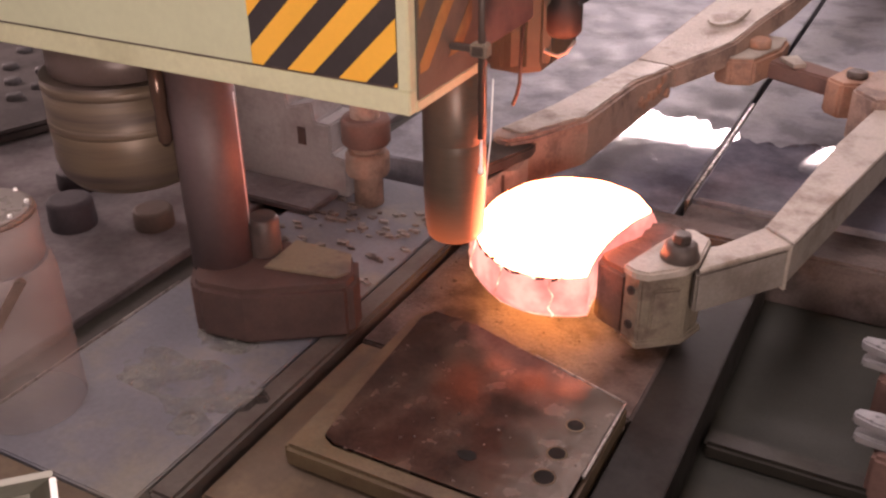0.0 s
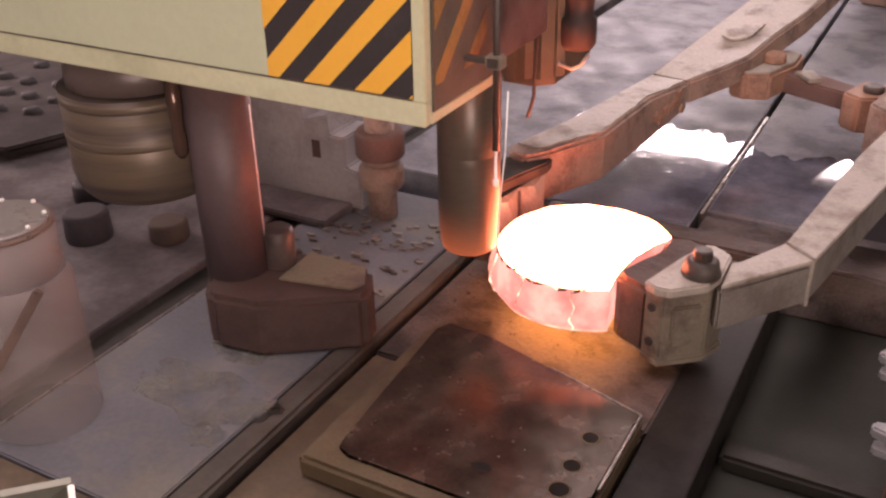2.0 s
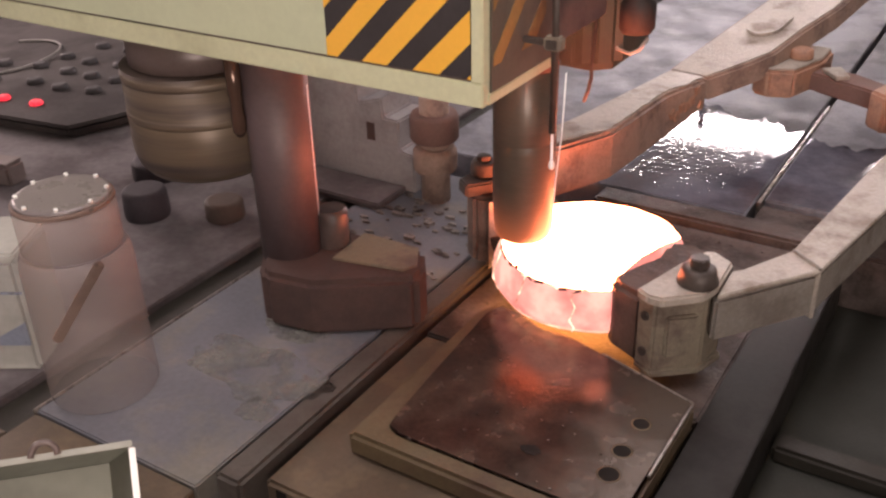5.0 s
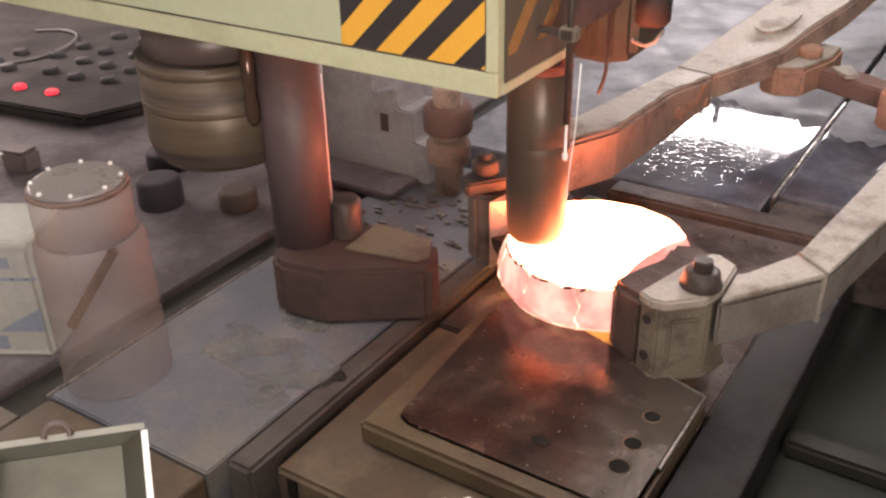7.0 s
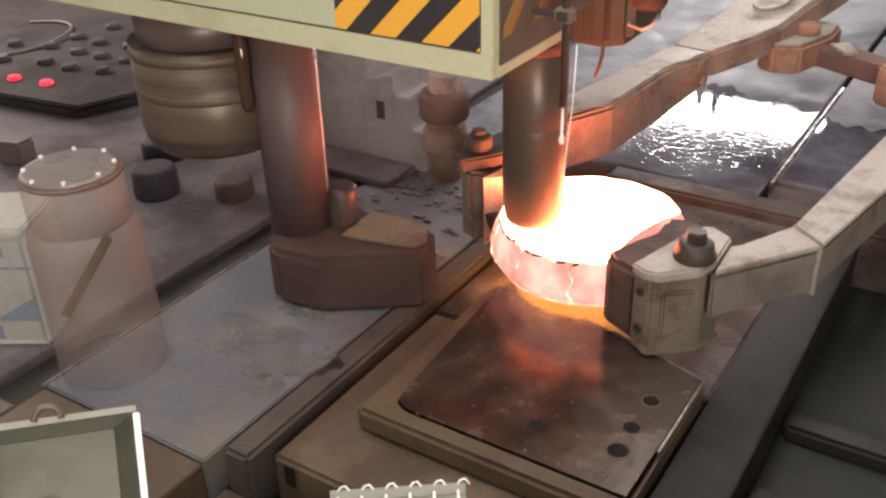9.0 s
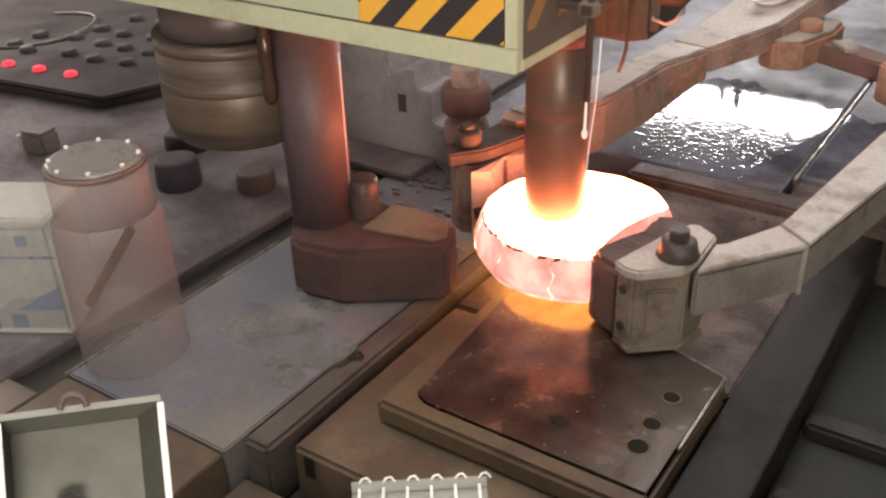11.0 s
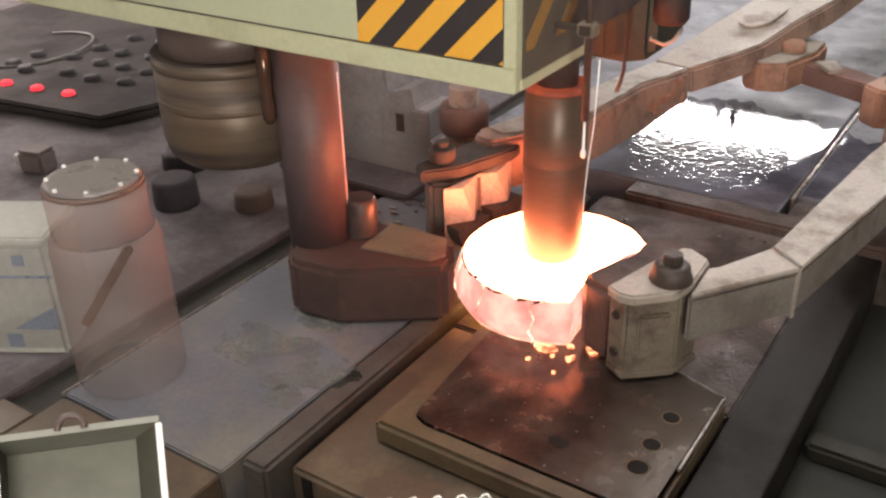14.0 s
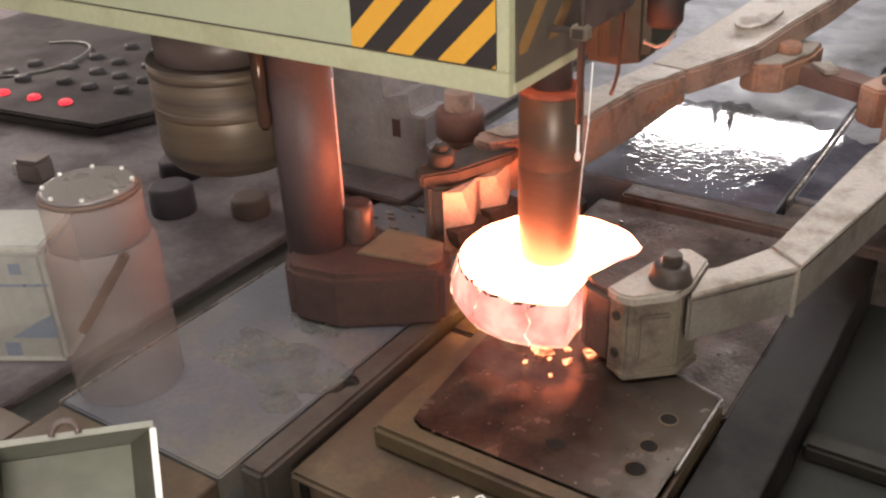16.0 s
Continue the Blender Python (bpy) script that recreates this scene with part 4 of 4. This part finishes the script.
def junction_box():
    j = thing("junction_box", (-6.16, 3.74, -0.01), "small pinkish junction box with a white plug", "junction box", turn=12)
    part("body", block(-0.11, 0.11, -0.09, 0.09, 0.0, 0.16, 0.02), box_brown, j)
    part("cover", block(-0.10, 0.10, -0.08, 0.08, 0.16, 0.175, 0.006), box_brown, j)
    part("plug", lathe([(0.03, 0.04), (0.032, 0.05), (0.028, 0.12), (0.015, 0.125)], 16, -0.14, -0.04), sheet, j, "white plug")
    return j


junction_box()


def hanging_cable():
    c = thing("cable_loop", (-8.3, 5.21, 0.12), "pale grey cable loop lying on the desk", "cable")
    part("cable", tube([(-0.2 + 0.50 * math.cos(a), 0.2 + 0.6 * math.sin(a), 0.02 + 0.01 * math.sin(2 * a)) for a in [-1.9 + 0.22 * i for i in range(20)]], 0.014, 8), cable_grey, c)
    return c


hanging_cable()


def lamp_housing():
    """Open sheet-metal box near the window, on a post."""
    h = thing("lamp_housing", (-1.836, 0.833, 1.381), "open galvanised sheet box with bright bare rims", "lamp housing")
    ex = Vector((0.212, 0.298, -0.051)).normalized()
    ey = Vector((-0.113, 0.074, 0.168))
    ey = (ey - ex * ey.dot(ex)).normalized()
    ez = ex.cross(ey)
    m = Matrix((ex, ey, ez)).transposed().to_4x4()
    w, d, deep = 0.369, 0.42, 0.13
    part("back", block(0.02, w - 0.05, -d, -0.03, -deep, -deep + 0.006, 0.001, m), housing_sheet, h)
    for x0, x1 in ((0.0, 0.022), (w, w - 0.052)):
        bm = bmesh.new()
        v = [bm.verts.new(p) for p in ((x0, 0, 0), (x0, -d, 0), (x1, -d, -deep), (x1, -0.03, -deep))]
        bm.faces.new(v)
        bmesh.ops.solidify(bm, geom=bm.faces[:], thickness=0.003)
        bmesh.ops.transform(bm, matrix=m, verts=bm.verts)
        part("side", bm, housing_sheet, h)
    bm = bmesh.new()
    v = [bm.verts.new(p) for p in ((0, 0, 0), (w, 0, 0), (w - 0.052, -0.03, -deep), (0.022, -0.03, -deep))]
    bm.faces.new(v)
    bmesh.ops.solidify(bm, geom=bm.faces[:], thickness=0.003)
    bmesh.ops.transform(bm, matrix=m, verts=bm.verts)
    part("top_wall", bm, housing_sheet, h)
    part("rim", block(0.0, w, -0.002, 0.014, 0.001, 0.008, 0.002, m), sheet, h)
    part("rim", block(-0.004, 0.012, -d, -0.004, 0.001, 0.008, 0.002, m), bright_edge, h, "bright bare edge")
    part("rim", block(w - 0.010, w + 0.006, -d, -0.004, 0.001, 0.008, 0.002, m), bright_edge, h, "bright bare edge")
    clip = tube([(w * 0.46 + 0.03 * math.cos(a), 0.006 + 0.034 * math.sin(a), 0.012) for a in [math.pi * i / 8 for i in range(9)]], 0.008, 8)
    bmesh.ops.transform(clip, matrix=m, verts=clip.verts)
    part("clip", clip, dark_iron, h, "dark spring clip")
    part("post", block(0.10, 0.15, 0.02, 0.07, -1.45, -0.22, 0.004), dark_iron, h)
    return h


lamp_housing()


def wire_tray():
    w = thing("wire_tray", (-1.07, 1.43, 1.075), "pale ribbed cable tray with wire loops", "cable tray", turn=36)
    part("floor_sheet", block(-0.17, 0.17, -0.20, 0.0, -0.01, 0.0, 0.002), sheet, w)
    part("rim", block(-0.17, 0.17, -0.006, 0.006, 0.0, 0.03, 0.002), sheet, w)
    for i in range(6):
        x = -0.15 + 0.06 * i
        part("rib", block(x - 0.004, x + 0.004, -0.2, -0.008, 0.001, 0.02, 0.001), bright_edge, w)
        part("wire_loop", tube([(x, 0.0, 0.028), (x + 0.008, 0.0, 0.042), (x + 0.02, 0.0, 0.045), (x + 0.03, 0.0, 0.028)], 0.003, 6), bright_edge, w)
    part("post", block(-0.02, 0.02, -0.15, -0.11, -1.45, -0.012, 0.003), dark_iron, w)
    return w


wire_tray()


def floor_lumps():
    for x, y, r, h, mat, word in ((-4.82, 3.86, 0.15, 0.20, stub_dark, "black round"), (-4.33, 4.1, 0.13, 0.13, stub_rust, "low rusty"), (-5.25, 4.35, 0.17, 0.14, stub_dark, "flat black")):
        t = thing("floor_stub", (x, y, -0.01), word + " stub standing on the dusty floor", "stub", "stubs on the floor")
        part("body", lathe([(r, 0.0), (r * 1.03, h * 0.1), (r, h * 0.85), (r * 0.93, h * 0.96), (r * 0.8, h)], 28), mat, t)


floor_lumps()


def scale_debris():
    """Loose flakes of scale on the die and the bed."""
    rng = random.Random(11)
    bm = bmesh.new()
    for i in range(380):
        if i < 34:
            x, y, z = rng.uniform(-2.08, -0.94), rng.uniform(2.68, 3.50), 0.1
        else:
            x, y, z = rng.uniform(-2.35, -0.90), rng.uniform(4.0, 5.4), -0.03
        r = rng.uniform(0.002, 0.007) * (2.4 if rng.random() < 0.1 else 1)
        a0 = rng.uniform(0, 6)
        top = [bm.verts.new((x + r * rng.uniform(0.6, 1.2) * math.cos(a0 + k * 1.257), y + r * rng.uniform(0.6, 1.2) * math.sin(a0 + k * 1.257), z + 0.002 + r * rng.uniform(0.1, 0.5))) for k in range(5)]
        low = [bm.verts.new((v.co.x, v.co.y, z)) for v in top]
        bm.faces.new(top)
        for k in range(5):
            bm.faces.new((low[k], low[(k + 1) % 5], top[(k + 1) % 5], top[k]))
    tagged(part("scale_debris", bm, flake_steel), "loose grey flakes of scale on the die and bed", "scale flakes", "", "stuff")


def scrap():
    """Pale scraps on the floor behind the column."""
    rng = random.Random(4)
    bm = bmesh.new()
    for i in range(90):
        x, y = rng.uniform(-3.6, -2.65), rng.uniform(4.0, 5.0)
        r, a0 = rng.uniform(0.012, 0.045), rng.uniform(0, 6)
        top = [bm.verts.new((x + r * rng.uniform(0.5, 1.4) * math.cos(a0 + k * 1.257), y + r * rng.uniform(0.3, 0.8) * math.sin(a0 + k * 1.257), 0.006 + r * rng.uniform(0.1, 0.4))) for k in range(5)]
        low = [bm.verts.new((v.co.x, v.co.y, 0.0)) for v in top]
        bm.faces.new(top)
        for k in range(5):
            bm.faces.new((low[k], low[(k + 1) % 5], top[(k + 1) % 5], top[k]))
    tagged(part("floor_scrap", bm, scrap_mat), "pale and dark metal scraps on the floor", "scrap", "", "stuff")


scrap_mat = material("scrap_metal", (0.30, 0.27, 0.25), 0.4, 0.3, 0.6, 25, (0.08, 0.06, 0.055), 0.5, 0.2, 60, 6)
scrap()
flake_steel = material("loose_scale", (0.11, 0.08, 0.07), 0.3, 0.5, 0.5, 30, (0.2, 0.17, 0.15), 0.4, 0.1)
scale_debris()


def clamp_bar(x, y, z, turn):
    c = thing("clamp_bar", (x, y, -0.35), "bright worn steel clamp bar on a dark stand", "clamp bar", "clamp bars in the pit", turn)
    part("bar", prism([(0.0, -0.03), (0.10, -0.055), (0.9, -0.055), (0.9, 0.055), (0.10, 0.055), (0.0, 0.03)], z + 0.29, z + 0.35, 0.012), steel_bright, c)
    part("lower_bar", prism([(0.02, -0.04), (0.9, -0.05), (0.9, 0.05), (0.02, 0.04)], z + 0.20, z + 0.255, 0.012), steel_bright, c)
    part("stand", block(0.12, 0.9, -0.09, 0.09, 0.0, z + 0.198, 0.02), flange_iron, c)


steel_bright = material("worn_bright_steel", (0.42, 0.42, 0.44), 0.35, 0.4, 0.4, 8, (0.2, 0.2, 0.21), 0.45, 0.1)
clamp_bar(0.05, 3.99, 0.1, -8)
clamp_bar(0.01, 4.63, 0.1, -8)


def ember_piece(r, seed):
    e = thing("scale_ember", (0, 0, 0), "glowing flake of scale fallen on the die", "scale flake", "fallen scale flakes")
    rng = random.Random(seed)
    pts = [(r * rng.uniform(0.5, 1.1) * math.cos(2 * math.pi * i / 7), r * rng.uniform(0.4, 0.9) * math.sin(2 * math.pi * i / 7)) for i in range(7)]
    part("flake", prism(pts, -0.005, 0.008, 0.002), ember, e)
    return e


embers = [ember_piece(r, k) for k, r in enumerate((0.072, 0.026, 0.036, 0.018, 0.03, 0.052, 0.016, 0.02))]

# ---- everything that moves ----
MANIPULATOR_ROWS = [
    (0.0, -1.583, 4.466, 0.000, -11.080),
    (0.5, -1.578, 4.465, 0.000, -11.029),
    (1.0, -1.574, 4.460, 0.000, -11.067),
    (1.5, -1.549, 4.437, 0.000, -10.775),
    (2.0, -1.546, 4.432, 0.000, -10.694),
    (2.5, -1.575, 4.421, 0.000, -10.980),
    (3.0, -1.616, 4.368, 0.000, -10.940),
    (3.5, -1.636, 4.323, 0.000, -10.834),
    (4.0, -1.679, 4.248, 0.000, -10.705),
    (6.5, -1.754, 3.997, 0.000, -10.310),
    (7.0, -1.748, 3.992, 0.000, -10.199),
    (7.5, -1.759, 4.002, 0.000, -10.398),
    (8.0, -1.758, 4.001, 0.000, -10.418),
    (8.5, -1.760, 3.996, 0.000, -10.231),
    (9.0, -1.776, 4.002, 0.050, -10.507),
    (9.5, -1.828, 3.979, 0.050, -10.652),
    (10.0, -1.857, 3.946, 0.050, -10.546),
    (12.5, -1.990, 3.850, 0.050, -10.600),
    (13.0, -1.981, 3.841, 0.050, -10.750),
    (13.5, -1.968, 3.863, 0.050, -9.988),
    (14.0, -1.932, 3.830, 0.050, -9.447),
    (14.5, -1.930, 3.823, 0.050, -9.335),
    (15.0, -1.933, 3.835, 0.050, -9.408),
    (15.5, -1.921, 3.827, 0.050, -9.294),
    (16.0, -1.921, 3.847, 0.050, -9.350),
]

BILLET_ROWS = [
    (0.0, -1.568, 4.325, 0.150, -11.080),
    (0.5, -1.563, 4.314, 0.150, -11.029),
    (1.0, -1.560, 4.299, 0.150, -11.067),
    (1.5, -1.543, 4.326, 0.150, -10.775),
    (2.0, -1.544, 4.328, 0.150, -10.694),
    (2.5, -1.563, 4.292, 0.150, -10.980),
    (3.0, -1.600, 4.252, 0.150, -10.940),
    (3.5, -1.630, 4.202, 0.150, -10.834),
    (4.0, -1.670, 4.136, 0.150, -10.705),
    (6.5, -1.763, 4.097, 0.103, -10.310),
    (7.0, -1.765, 4.092, 0.103, -10.199),
    (7.5, -1.775, 4.092, 0.103, -10.398),
    (8.0, -1.774, 4.100, 0.103, -10.418),
    (8.5, -1.771, 4.093, 0.118, -10.231),
    (9.0, -1.789, 4.085, 0.160, -10.507),
    (9.5, -1.810, 3.988, 0.200, -10.652),
    (10.0, -1.845, 3.960, 0.200, -10.546),
    (12.5, -1.990, 3.850, 0.200, -10.600),
    (13.0, -1.984, 3.846, 0.200, -10.750),
    (13.5, -1.990, 3.838, 0.100, -9.988),
    (14.0, -1.985, 3.832, 0.100, -9.447),
    (14.5, -1.990, 3.831, 0.100, -9.335),
    (15.0, -1.984, 3.830, 0.100, -9.408),
    (15.5, -1.985, 3.833, 0.100, -9.294),
    (16.0, -1.985, 3.829, 0.100, -9.350),
]

PUNCH_ROWS = [
    (0.0, 0.584),
    (1.5, 0.588),
    (2.5, 0.580),
    (4.0, 0.588),
    (6.5, 0.524),
    (8.5, 0.524),
    (9.5, 0.548),
    (10.0, 0.556),
    (12.5, 0.520),
    (13.0, 0.508),
    (13.5, 0.440),
    (14.0, 0.412),
    (15.5, 0.408),
    (16.0, 0.412),
]

EMBERS = [(-1.788, 3.492), (-1.556, 3.553), (-1.633, 3.462), (-1.650, 3.318), (-1.686, 3.56), (-1.568, 3.60), (-1.808, 3.357), (-1.72, 3.44)]
REAR_ARM_ROWS = [(0.0, 1.0), (10.0, 1.0), (12.5, 0.2), (13.5, 0.0), (14.0, -1.6), (16.0, -1.6)]


def motions():
    walk(manipulator, [(t, pose(x, y, z, 0, 0, a)) for t, x, y, z, a in MANIPULATOR_ROWS])
    walk(billet, [(t, pose(x, y, z + (0.06 if t < 1.2 else 0.015 if t < 5 else 0.0), 7.5 if t < 1.2 else 1.5 if t < 1.8 else 0.5, 0, a)) for t, x, y, z, a in BILLET_ROWS])
    walk(punch, [(t, pose(-1.979, 3.909, z - (0.012 if t < 5 else 0.034))) for t, z in PUNCH_ROWS])
    for k, (ember_ob, (ex, ey)) in enumerate(zip(embers, EMBERS)):
        rest = pose(ex, ey, 0.107, 0, 0, 40 * k)
        held = [(t, pose(x + 0.05 * k - 0.1, y - 0.18 + 0.03 * k, z + 0.012, 0, 0, 40 * k)) for t, x, y, z, _ in BILLET_ROWS if t <= 13.0]
        walk(ember_ob, held + [(13.2 + 0.02 * k, held[-1][1]), (13.45 + 0.02 * k, rest), (16.0, rest)])
    walk(rear_arm, [(t, pose(-0.40, 3.3, 0, 0, 0, a) @ pose(0.40, -3.3, 0)) for t, a in REAR_ARM_ROWS])


motions()
